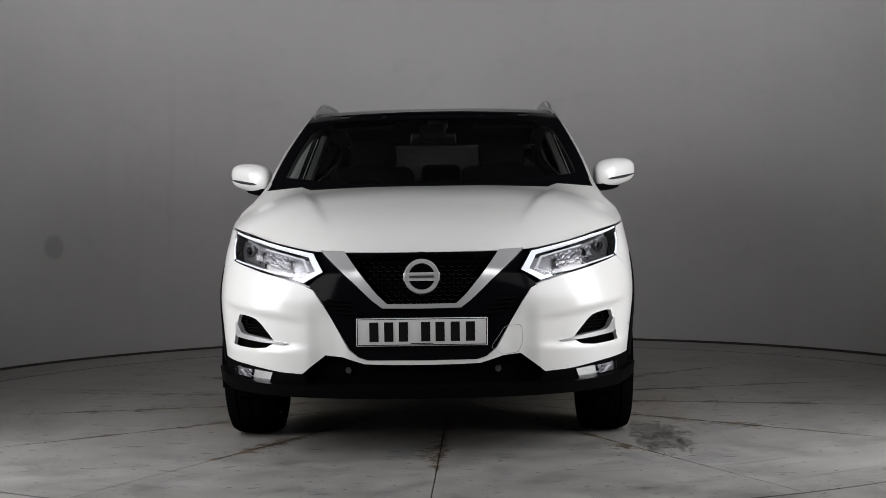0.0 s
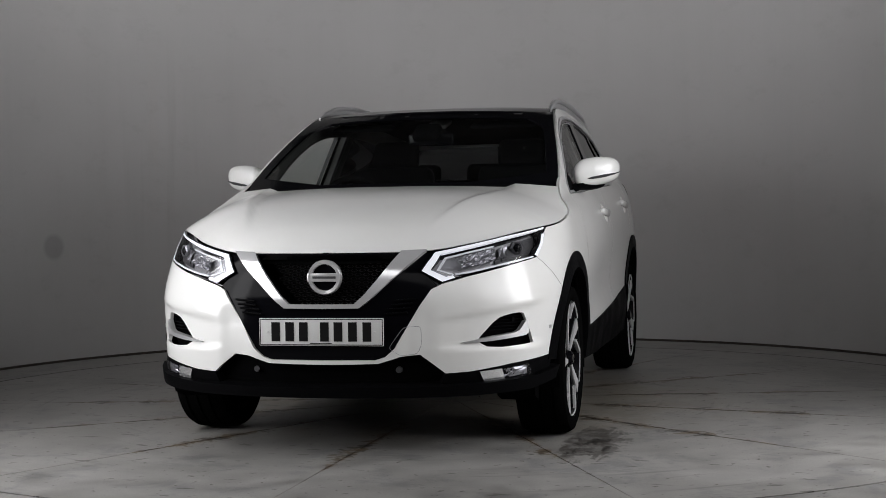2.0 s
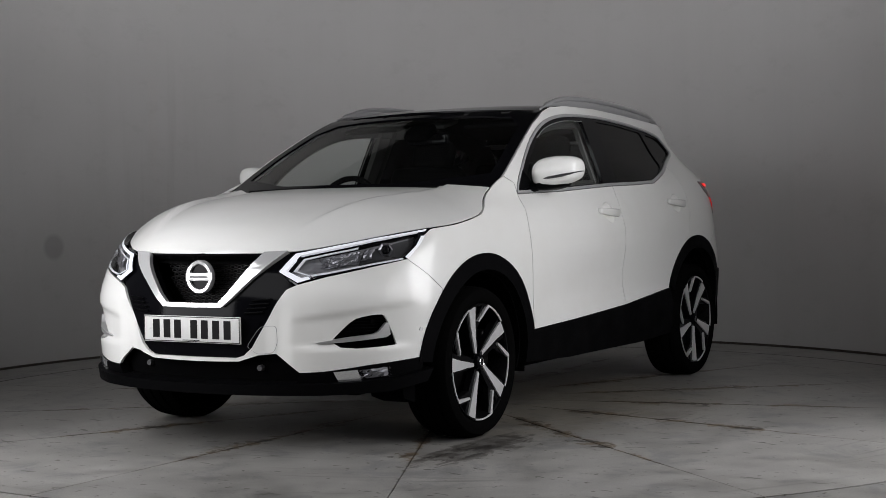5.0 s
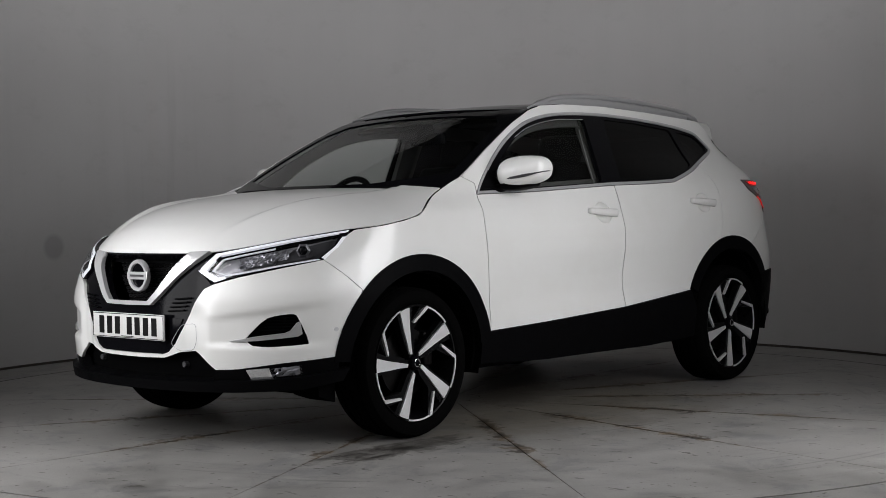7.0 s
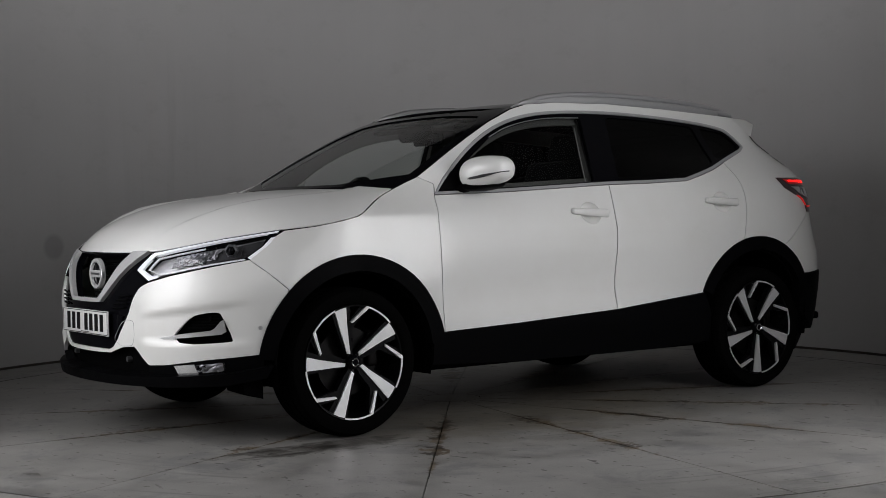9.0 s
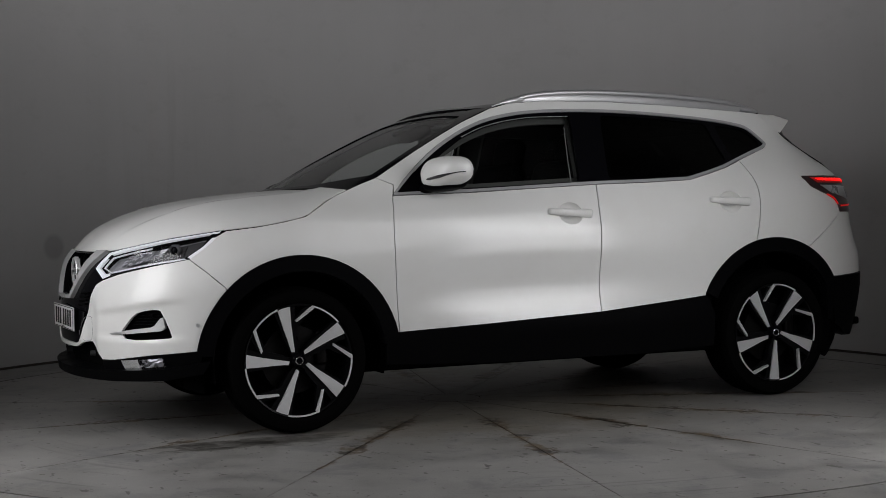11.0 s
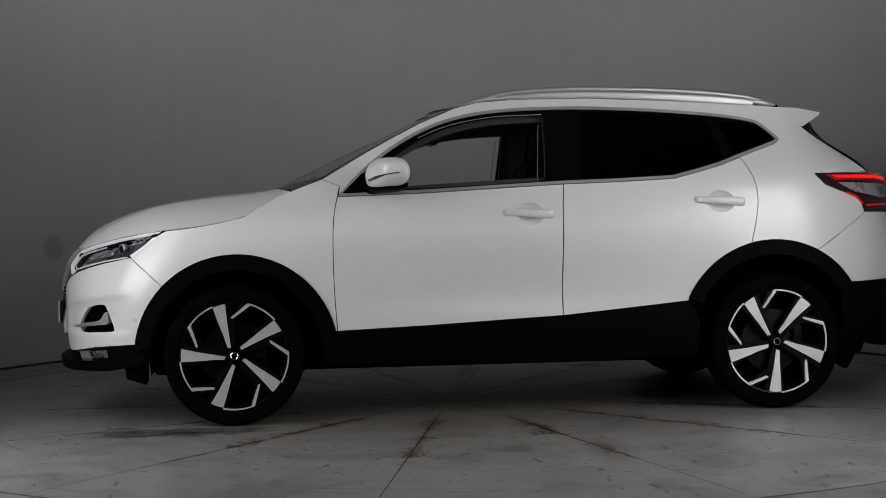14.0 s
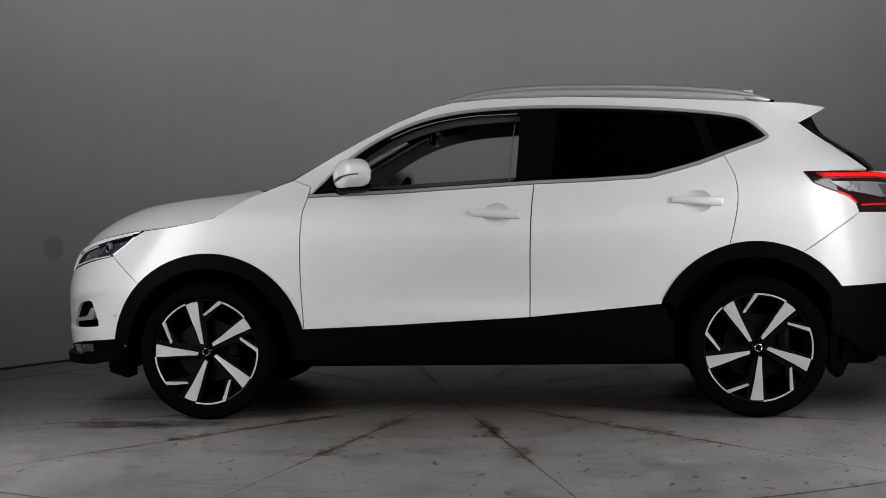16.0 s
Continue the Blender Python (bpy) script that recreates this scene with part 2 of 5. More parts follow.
def wall_paint():
    m, tree, b = material("scuffed_white_wall_paint", (0.5, 0.5, 0.5), 0.7)
    runs = noise_tex(tree, 5.0, 5, 0.6, (1, 1, 0.05))
    big = noise_tex(tree, 0.9, 3)
    fine = noise_tex(tree, 60, 4)
    c1 = ramp(tree, runs.outputs["Fac"], [(0.25, (0.414, 0.41, 0.407)), (0.5, (0.425, 0.421, 0.418)), (0.8, (0.431, 0.427, 0.425))])
    c2 = ramp(tree, big.outputs["Fac"], [(0.3, (0.93, 0.925, 0.92)), (0.7, (1, 1, 1))])
    c = mix(tree, "MULTIPLY", 1.0, c1.outputs["Color"], c2.outputs["Color"])
    # round smudge, and paint runs on one stretch of the wall
    geom = tree.nodes.new("ShaderNodeNewGeometry")
    away = tree.nodes.new("ShaderNodeVectorMath")
    away.operation = "DISTANCE"
    away.inputs[1].default_value = (-2.719, 2.175, 0.8)
    tree.links.new(geom.outputs["Position"], away.inputs[0])
    spot = ramp(tree, away.outputs["Value"], [(0.068, (0.76, 0.76, 0.755)), (0.10, (1, 1, 1))])
    c = mix(tree, "MULTIPLY", 1.0, c, spot.outputs["Color"])
    far = tree.nodes.new("ShaderNodeVectorMath")
    far.operation = "DISTANCE"
    far.inputs[1].default_value = (-1.85, 3.03, 1.5)
    tree.links.new(geom.outputs["Position"], far.inputs[0])
    zone = ramp(tree, far.outputs["Value"], [(0.35, (1, 1, 1)), (0.95, (0, 0, 0))])
    drips = noise_tex(tree, 7.0, 4, 0.5, (1, 1, 0.035))
    d = ramp(tree, drips.outputs["Fac"], [(0.36, (0.90, 0.885, 0.88)), (0.48, (1, 1, 1)), (0.66, (1, 1, 1)), (0.75, (1.0, 0.985, 0.975))])
    c = mix(tree, "MULTIPLY", zone.outputs["Color"], c, d.outputs["Color"])
    scuff = noise_tex(tree, 3.5, 7, 0.7, (1, 1, 1.6))
    sc = ramp(tree, scuff.outputs["Fac"], [(0.30, (0.94, 0.935, 0.93)), (0.45, (1, 1, 1))])
    c = mix(tree, "MULTIPLY", 1.0, c, sc.outputs["Color"])
    tree.links.new(c, b.inputs["Base Color"])
    bump(tree, b, fine.outputs["Fac"], 0.08, 0.002)
    return m


CONCRETE, TABLETOP, WALL = concrete("worn_grey_concrete", False), concrete("stained_grey_concrete", True), wall_paint()
JOINT = grainy("dirty_joint", (0.045, 0.038, 0.032), 0.9, 60, 0.4, 0.001)
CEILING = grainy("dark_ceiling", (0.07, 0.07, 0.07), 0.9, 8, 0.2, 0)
FOGLIT = grainy("lower_lamp_chrome", (0.86, 0.87, 0.88), 0.22, 200, 0.03, 0, metal=0.85)


# ---- mesh helpers ----
def mesh(name, verts, faces, mat, parent=None, label="", flat=False):
    me = bpy.data.meshes.new(name)
    me.from_pydata([tuple(v) for v in verts], [], faces)
    if not flat:
        me.polygons.foreach_set("use_smooth", [True] * len(me.polygons))
        me.set_sharp_from_angle(angle=radians(38))
    me.materials.append(mat)
    ob = new(name, me)
    ob.parent = parent
    return tagged(ob, label)


def part(name, bm, mat, parent, label="", smooth_it=True):
    me = bpy.data.meshes.new(name)
    bm.to_mesh(me)
    bm.free()
    if smooth_it:
        me.polygons.foreach_set("use_smooth", [True] * len(me.polygons))
        me.set_sharp_from_angle(angle=radians(38))
    me.materials.append(mat)
    ob = new(name, me)
    ob.parent = parent
    return tagged(ob, label)


def box(size, at, bevel=0.0, turn=None):
    bm = bmesh.new()
    bmesh.ops.create_cube(bm, size=1, matrix=Matrix.Diagonal((*size, 1)))
    if bevel:
        bmesh.ops.bevel(bm, geom=bm.edges[:], offset=bevel, segments=3, profile=0.5, affect="EDGES")
    bmesh.ops.transform(bm, verts=bm.verts, matrix=Matrix.Translation(at) @ (turn or Matrix.Identity(4)))
    return bm


def merge(*bms):
    out = bmesh.new()
    for b in bms:
        me = bpy.data.meshes.new("tmp")
        b.to_mesh(me)
        b.free()
        out.from_mesh(me)
        bpy.data.meshes.remove(me)
    return out


def lathe(profile, seg=64, axis="y"):
    """Turn (radius, along) points about an axis."""
    verts, faces, n = [], [], len(profile)
    for i in range(seg):
        a = 2 * math.pi * i / seg
        for r, h in profile:
            verts.append((r * math.cos(a), h, r * math.sin(a)) if axis == "y" else (r * math.cos(a), r * math.sin(a), h))
    for i in range(seg):
        j = (i + 1) % seg
        for k in range(n - 1):
            faces.append((i * n + k, i * n + k + 1, j * n + k + 1, j * n + k))
    return verts, faces


def tube(points, radius, sides=10, flatten=1.0):
    """A round bar along points; radius may be a list."""
    verts, faces = [], []
    pts = [Vector(p) for p in points]
    for i, p in enumerate(pts):
        d = (pts[min(i + 1, len(pts) - 1)] - pts[max(i - 1, 0)]).normalized()
        up = Vector((0, 0, 1)) if abs(d.z) < 0.9 else Vector((1, 0, 0))
        s = d.cross(up).normalized()
        u = s.cross(d)
        r = radius[i] if isinstance(radius, (list, tuple)) else radius
        for k in range(sides):
            a = 2 * math.pi * k / sides
            verts.append(p + s * r * math.cos(a) + u * r * flatten * math.sin(a))
    for i in range(len(pts) - 1):
        for k in range(sides):
            l = (k + 1) % sides
            faces.append((i * sides + k, i * sides + l, (i + 1) * sides + l, (i + 1) * sides + k))
    faces.append(tuple(range(sides))[::-1])
    faces.append(tuple(range((len(pts) - 1) * sides, len(pts) * sides)))
    return verts, faces


def skin(verts, faces, thick):
    """Give an open surface turned-in edges of that depth."""
    verts = [Vector(v) for v in verts]
    normal = [Vector() for _ in verts]
    count = {}
    for f in faces:
        n = (verts[f[1]] - verts[f[0]]).cross(verts[f[-1]] - verts[f[0]])
        for i, v in enumerate(f):
            normal[v] += n
            e = (v, f[(i + 1) % len(f)])
            count[e] = count.get(e, 0) + 1
    rim = [e for e in count if (e[1], e[0]) not in count]
    new_id = {}
    for a, b in rim:
        for v in (a, b):
            if v not in new_id:
                new_id[v] = len(verts)
                verts.append(verts[v] - normal[v].normalized() * thick)
    return verts, faces + [(b, a, new_id[a], new_id[b]) for a, b in rim]


def flipped(verts, faces):
    return [(v[0], -v[1], v[2]) for v in verts], [tuple(reversed(f)) for f in faces]


def both(name, geometry, mat, parent, label=""):
    """The same part on the left and on the right side."""
    return mesh(name, *geometry, mat, parent, label), mesh(name, *flipped(*geometry), mat, parent, label)


def grid(nu, nv, fn):
    verts = [fn(i / nu, j / nv) for i in range(nu + 1) for j in range(nv + 1)]
    faces = [(i * (nv + 1) + j, (i + 1) * (nv + 1) + j, (i + 1) * (nv + 1) + j + 1, i * (nv + 1) + j + 1) for i in range(nu) for j in range(nv)]
    return verts, faces


def rounded(loop, times=2):
    for _ in range(times):
        out = []
        for i, p in enumerate(loop):
            q = loop[(i + 1) % len(loop)]
            out += [(p[0] * 0.75 + q[0] * 0.25, p[1] * 0.75 + q[1] * 0.25), (p[0] * 0.25 + q[0] * 0.75, p[1] * 0.25 + q[1] * 0.75)]
        loop = out
    return loop


def fillet(loop, radius):
    """Round each corner of a loop by about that radius."""
    out = []
    for i, p in enumerate(loop):
        p, a, b = Vector(p), Vector(loop[i - 1]), Vector(loop[(i + 1) % len(loop)])
        u, w = a - p, b - p
        q0, q1 = p + u * min(0.45, radius / u.length), p + w * min(0.45, radius / w.length)
        out += [tuple(q0), tuple(q0 * 0.28 + p * 0.44 + q1 * 0.28), tuple(q1)]
    return out


def ring_of(x, z, r, a0, a1, n=24, rz=None):
    return [(x + r * math.cos(radians(a0 + (a1 - a0) * i / n)), z + (rz or r) * math.sin(radians(a0 + (a1 - a0) * i / n))) for i in range(n + 1)]


def inside(p, loop):
    x, y = p
    hit = False
    for i in range(len(loop)):
        (ax, ay), (bx, by) = loop[i - 1], loop[i]
        if (ay > y) != (by > y) and x < (bx - ax) * (y - ay) / (by - ay) + ax:
            hit = not hit
    return hit


def inset(loop, d):
    """Move a loop inwards by d (outwards when negative)."""
    area2 = sum(loop[i - 1][0] * loop[i][1] - loop[i][0] * loop[i - 1][1] for i in range(len(loop)))
    s = 1 if area2 > 0 else -1
    out = []
    for i, p in enumerate(loop):
        a, b = Vector(loop[i - 1]), Vector(loop[(i + 1) % len(loop)])
        e1, e2 = (Vector(p) - a), (b - Vector(p))
        e1 = e1.normalized() if e1.length > 1e-9 else e2.normalized()
        e2 = e2.normalized() if e2.length > 1e-9 else e1
        n = Vector((-e1.y - e2.y, e1.x + e2.x))
        n = n.normalized() if n.length > 1e-6 else Vector((-e1.y, e1.x))
        k = d / max(0.45, n.dot(Vector((-e1.y, e1.x))))
        out.append((p[0] + s * n.x * k, p[1] + s * n.y * k))
    return out


def dense(loop, step):
    out = []
    for i, p in enumerate(loop):
        q = loop[(i + 1) % len(loop)]
        n = max(1, int(math.hypot(q[0] - p[0], q[1] - p[1]) / step))
        out += [(p[0] + (q[0] - p[0]) * k / n, p[1] + (q[1] - p[1]) * k / n) for k in range(n)]
    return out


def panel(loop, fmap, off=0.0, thick=0.015, step=0.03, holes=(), gap=0.002, su=1.0):
    """A sheet over a loop (with holes) in the plane of fmap's two parameters, laid on the surface fmap, off metres proud, with turned-in edges.
    su: metres for each unit of the first parameter."""
    loops = [[(u * su, w) for u, w in l] for l in (loop, *holes)]
    loops = [inset(loops[0], gap)] + [inset(l, -gap) for l in loops[1:]]
    loops = [dense(l, step) for l in loops]
    pts, edges = [], []
    for l in loops:
        k = len(pts)
        pts += l
        edges += [(k + i, k + (i + 1) % len(l)) for i in range(len(l))]
    rim = list(pts)
    xs, ys = [p[0] for p in loops[0]], [p[1] for p in loops[0]]
    for i in range(int((max(xs) - min(xs)) / step) + 2):
        for j in range(int((max(ys) - min(ys)) / step) + 2):
            p = (min(xs) + (i + 0.5 * (j % 2)) * step, min(ys) + j * step)
            if inside(p, loops[0]) and not any(inside(p, l) for l in loops[1:]) and all((p[0] - q[0]) ** 2 + (p[1] - q[1]) ** 2 > (0.55 * step) ** 2 for q in rim):
                pts.append(p)
    v, _, f, _, _, _ = geo.delaunay_2d_cdt([Vector(p) for p in pts], edges, [], 0, 1e-7)
    tris = []
    for t in f:
        c = ((v[t[0]].x + v[t[1]].x + v[t[2]].x) / 3, (v[t[0]].y + v[t[1]].y + v[t[2]].y) / 3)
        if inside(c, loops[0]) and not any(inside(c, l) for l in loops[1:]):
            tris.append(tuple(t))

    def at(u, w):
        e = 0.002
        p = Vector(fmap(u / su, w))
        n = (Vector(fmap((u + e) / su, w)) - Vector(fmap((u - e) / su, w))).cross(Vector(fmap(u / su, w + e)) - Vector(fmap(u / su, w - e)))
        n.normalize()
        return p, n
    placed = [at(q.x, q.y) for q in v]
    middle = sum((p for p, _ in placed), Vector()) / len(placed)
    mean = sum((n for _, n in placed), Vector())
    sign = 1 if mean.dot(middle - Vector((0.0, 0.0, 0.7))) > 0 else -1
    verts = [p + n * sign * off for p, n in placed]
    if sign < 0:
        tris = [t[::-1] for t in tris]
    used = sorted({i for t in tris for i in t})
    back = {o: k for k, o in enumerate(used)}
    return skin([verts[i] for i in used], [tuple(back[i] for i in t) for t in tris], thick)


# ---- the car's surfaces: x forward, y left, z up, origin on the ground between the axles ----
def curve(table, v):
    """Smooth interpolation through a short table of (position, value)."""
    k = len(table) - 1
    if v <= table[0][0]:
        return table[0][1]
    if v >= table[k][0]:
        return table[k][1]
    i = 0
    while v > table[i + 1][0]:
        i += 1
    (a, p), (b, q) = table[i], table[i + 1]
    s = (q - p) / (b - a)

    def slope(j):
        if j == 0 or j == k:
            return s
        l = (table[j][1] - table[j - 1][1]) / (table[j][0] - table[j - 1][0])
        r = (table[j + 1][1] - table[j][1]) / (table[j + 1][0] - table[j][0])
        return 0.0 if l * r <= 0 else 2 * l * r / (l + r)
    h, t = b - a, (v - a) / (b - a)
    t2, t3 = t * t, t * t * t
    return (2 * t3 - 3 * t2 + 1) * p + (t3 - 2 * t2 + t) * h * slope(i) + (3 * t2 - 2 * t3) * q + (t3 - t2) * h * slope(i + 1)


# half-widths of the body by height, at the front axle, the middle and the rear axle
SECTION_F = [(0.15, 0.86), (0.35, 0.895), (0.50, 0.905), (0.68, 0.913), (0.80, 0.906), (0.93, 0.885), (1.0, 0.868), (1.06, 0.82), (1.13, 0.785), (1.2, 0.768), (1.3, 0.738), (1.4, 0.70), (1.52, 0.65), (1.62, 0.60)]
SECTION_M = [(0.15, 0.85), (0.35, 0.885), (0.44, 0.905), (0.49, 0.900), (0.535, 0.889), (0.58, 0.876), (0.64, 0.875), (0.72, 0.886), (0.82, 0.900), (0.89, 0.898), (0.945, 0.884), (1.0, 0.866), (1.06, 0.842), (1.13, 0.81), (1.2, 0.783), (1.3, 0.745), (1.4, 0.705), (1.52, 0.655), (1.62, 0.60)]
SECTION_R = [(0.15, 0.86), (0.35, 0.895), (0.50, 0.903), (0.68, 0.908), (0.80, 0.906), (0.93, 0.897), (1.0, 0.887), (1.06, 0.873), (1.13, 0.848), (1.2, 0.80), (1.3, 0.725), (1.4, 0.675), (1.52, 0.625), (1.62, 0.57)]
NOSE = [(0.15, 0.93), (0.25, 0.975), (0.35, 1.0), (0.5, 1.012), (0.62, 1.008), (0.72, 0.992), (0.77, 0.98), (0.84, 0.935), (0.93, 0.83), (1.0, 0.72), (1.2, 0.5)]
TAIL = [(0.15, 0.80), (0.3, 0.90), (0.45, 0.945), (0.6, 0.972), (0.72, 0.968), (0.83, 0.925), (0.92, 0.902), (1.0, 0.895), (1.16, 0.86), (1.21, 0.82), (1.3, 0.66), (1.4, 0.50), (1.48, 0.48), (1.62, 0.40)]
POWER = [(0.15, 4.0), (0.6, 4.0), (0.8, 3.25), (0.93, 3.0), (1.2, 3.0)]
XF, XR = 1.2, -1.25
NF, NR, MR = 2.15, 2.6, 3.5


def smooth(t):
    t = min(1.0, max(0.0, t))
    return t * t * (3 - 2 * t)


def girth(x, z):
    """Half-width of the body side before the ends turn in."""
    m = curve(SECTION_M, z)
    if x >= 0:
        f = smooth(x / 1.2)
        return m + (curve(SECTION_F, z) - m) * f
    f = smooth(-x / 1.4)
    return m + (curve(SECTION_R, z) - m) * f


def side(x, z):
    """Half-width y of the body at x and z, ends included."""
    w = girth(x, z)
    if x > XF:
        r = min(0.999, (x - XF) / curve(NOSE, z))
        return w * (1 - r ** curve(POWER, z)) ** (1 / NF)
    if x < XR:
        r = min(0.999, (XR - x) / curve(TAIL, z))
        return w * (1 - r ** MR) ** (1 / NR)
    return w


def nose(a, z):
    """Point of the front at angle a (degrees from the middle, left positive) and height z."""
    s, c = abs(math.sin(math.radians(a))), math.cos(math.radians(a))
    return (XF + curve(NOSE, z) * max(0.0, c) ** (2 / curve(POWER, z)), math.copysign(girth(XF, z) * s ** (2 / NF), a), z)


def tail(a, z):
    """Point of the rear, likewise."""
    s, c = abs(math.sin(math.radians(a))), math.cos(math.radians(a))
    return (XR - curve(TAIL, z) * max(0.0, c) ** (2 / MR), math.copysign(girth(XR, z) * s ** (2 / NR), a), z)


def left(x, z):
    return (x, side(x, z), z)


def nose_a(x, z):
    return math.degrees(math.acos(min(1, max(0, (x - XF) / curve(NOSE, z))) ** (curve(POWER, z) / 2)))


def tail_a(x, z):
    return math.degrees(math.acos(min(1, max(0, (XR - x) / curve(TAIL, z))) ** (MR / 2)))


NS, TS = 0.0155, 0.0155  # metres a degree
FW, RW, ARCH = (1.31, 0.335), (-1.31, 0.36), 0.475
HOODLINE = [(1.635, 0.933), (1.5, 0.948), (1.38, 0.968), (1.275, 0.992), (1.195, 1.04), (1.116, 1.083), (1.05, 1.11)]
DOOR_F = [(0.824, 1.077), (0.846, 0.995), (0.854, 0.832), (0.849, 0.614), (0.837, 0.439)]
DOOR_M = [(-0.278, 1.124), (-0.264, 1.004), (-0.257, 0.843), (-0.254, 0.66), (-0.252, 0.488)]
DOOR_R = [(-1.194, 0.82), (-1.223, 0.936), (-1.243, 1.055), (-1.228, 1.163), (-1.186, 1.247)]
DLO_TOP = [(0.755, 1.153), (0.647, 1.254), (0.51, 1.35), (0.345, 1.432), (0.178, 1.479), (-0.017, 1.504), (-0.344, 1.514), (-0.708, 1.503), (-1.076, 1.476), (-1.279, 1.446), (-1.331, 1.42), (-1.409, 1.346), (-1.408, 1.332), (-1.377, 1.313)]
BELT = [(-1.186, 1.247), (-1.073, 1.207), (-0.964, 1.177), (-0.829, 1.144), (-0.562, 1.132), (-0.278, 1.124), (0.062, 1.107), (0.391, 1.09)]
CANT = [(0.896, 1.161), (0.79, 1.224), (0.676, 1.291), (0.54, 1.365), (0.401, 1.436), (0.235, 1.506), (0.123, 1.535), (-0.072, 1.55), (-0.433, 1.555), (-0.847, 1.541), (-1.256, 1.518), (-1.391, 1.509)]
DPILLAR = [(-1.47, 1.455), (-1.553, 1.41), (-1.659, 1.331), (-1.782, 1.239), (-1.87, 1.17)]
LAMP_R = [(-1.547, 1.162), (-1.594, 1.105), (-1.665, 1.075), (-1.752, 1.047), (-1.79, 1.015), (-1.807, 0.965)]


def eased(points, times=2):
    """Cut the corners of an open run; its ends stay."""
    for _ in range(times):
        out = [points[0]]
        for p, q in zip(points, points[1:]):
            out += [(p[0] * 0.75 + q[0] * 0.25, p[1] * 0.75 + q[1] * 0.25), (p[0] * 0.25 + q[0] * 0.75, p[1] * 0.25 + q[1] * 0.75)]
        points = out + [points[-1]]
    return points


DOOR_F, DOOR_M, DOOR_R, DLO_TOP = eased(DOOR_F), eased(DOOR_M), eased(DOOR_R), eased(DLO_TOP)
DLO = [(0.824, 1.077)] + DLO_TOP + BELT


def dense_line(points, n):
    """A smooth run through points given by falling x."""
    table = sorted(points)
    x0, x1 = table[-1][0], table[0][0]
    k = n * len(points)
    return [(x0 + (x1 - x0) * i / k, curve(table, x0 + (x1 - x0) * i / k)) for i in range(k + 1)]


def side_panels(car):
    bump_seam = [(1.661, 0.677), (1.735, 0.745), (1.80, 0.803)]
    fender = [(x, z - 0.007) for x, z in HOODLINE] + [(0.97, 1.135), (0.896, 1.161), (0.811, 1.129)] + DOOR_F + ring_of(*FW, ARCH, 167, 44, 26) + bump_seam + [(1.745, 0.852), (1.69, 0.895)]
    both("front_fender", panel(fender, left, gap=0.0014), PAINT, car)
    # black bar added along the bonnet gap to draw its shade as a line
    both("bonnet_gap_line", tube([(x, side(x, z - 0.0035) - 0.011, z - 0.006) for x, z in dense_line(HOODLINE, 6)], 0.0016, 6), DARK, car, "dark gap beside the bonnet")
    bowls = [ring_of(-0.10, 0.98, 0.066, 0, 345, 23, 0.052), ring_of(-1.05, 1.028, 0.066, 0, 345, 23, 0.052)]
    fdoor = DOOR_F + [(0.393, 0.456), (-0.252, 0.488)] + DOOR_M[::-1][1:] + [(0.062, 1.107), (0.391, 1.09)]
    rdoor = DOOR_M + [(-0.579, 0.517), (-0.88, 0.545)] + ring_of(*RW, ARCH, 24, 76, 12) + DOOR_R + BELT[1:5]
    for name, loop, bowl, hx, hz in (("front_door", fdoor, bowls[0], -0.095, 0.983), ("rear_door", rdoor, bowls[1], -1.045, 1.031)):
        doors = both(name, panel(loop, left, holes=[bowl], gap=0.0027), PAINT, car)

        def cup(u, v):
            a = 2 * math.pi * u
            x, z = hx - 0.005 + 0.069 * v * math.cos(a), hz - 0.003 + 0.055 * v * math.sin(a)
            return (x, side(x, z) - 0.0015 - 0.032 * (1 - v ** 3), z)
        y0 = side(hx, hz)
        slope = math.degrees(math.atan2(side(hx + 0.1, hz) - side(hx - 0.1, hz), 0.2))
        bar = box((0.248, 0.028, 0.038), (0, 0, 0), 0.0125)
        for v in bar.verts:
            v.co.z *= 1.0 + 0.35 * (-v.co.x / 0.12) * 0.5
            v.co.y -= 0.012 * (v.co.x / 0.12) ** 4
        bmesh.ops.transform(bar, verts=bar.verts, matrix=pose(hx, y0 + 0.016, hz, -8, -3.5, slope))
        me = bpy.data.meshes.new("door_handle")
        bar.to_mesh(me)
        bar.free()
        vs, fs = [v.co.copy() for v in me.vertices], [tuple(p.vertices) for p in me.polygons]
        for door, geometry in zip(doors, ((vs, fs), flipped(vs, fs))):
            mesh("door_handle", *geometry, PAINT, door, "white door handle")
        g = grid(24, 5, cup)
        for door, geometry in zip(doors, ((g[0], [f[::-1] for f in g[1]]), flipped(g[0], [f[::-1] for f in g[1]]))):
            mesh("handle_recess", *geometry, PAINT, door)
    quarter = [(0.811, 1.129)] + CANT + DPILLAR + [(-1.72, 1.163)] + LAMP_R + [(-1.545, 0.79)] + ring_of(*RW, ARCH, 117, 76, 10) + DOOR_R + [(-1.377, 1.313)] + DLO_TOP[::-1][1:] + [(0.815, 1.087)]
    both("body_side", panel(quarter, left, gap=0.0014), PAINT, car)
    # chrome strip, black frames and panes
    strip = DLO
    inner = inset(strip, 0.015)
    both("window_chrome_strip", panel(strip, left, 0.004, 0.01, 0.035, holes=[inner], gap=0.0005), STRIP, car, "satin silver strip round the side windows")
    front = fillet([(0.69, 1.115), (0.66, 1.165), (0.56, 1.262), (0.42, 1.355), (0.28, 1.414), (0.13, 1.452), (-0.03, 1.473), (-0.215, 1.478), (-0.19, 1.14), (0.05, 1.128), (0.39, 1.112)], 0.022)
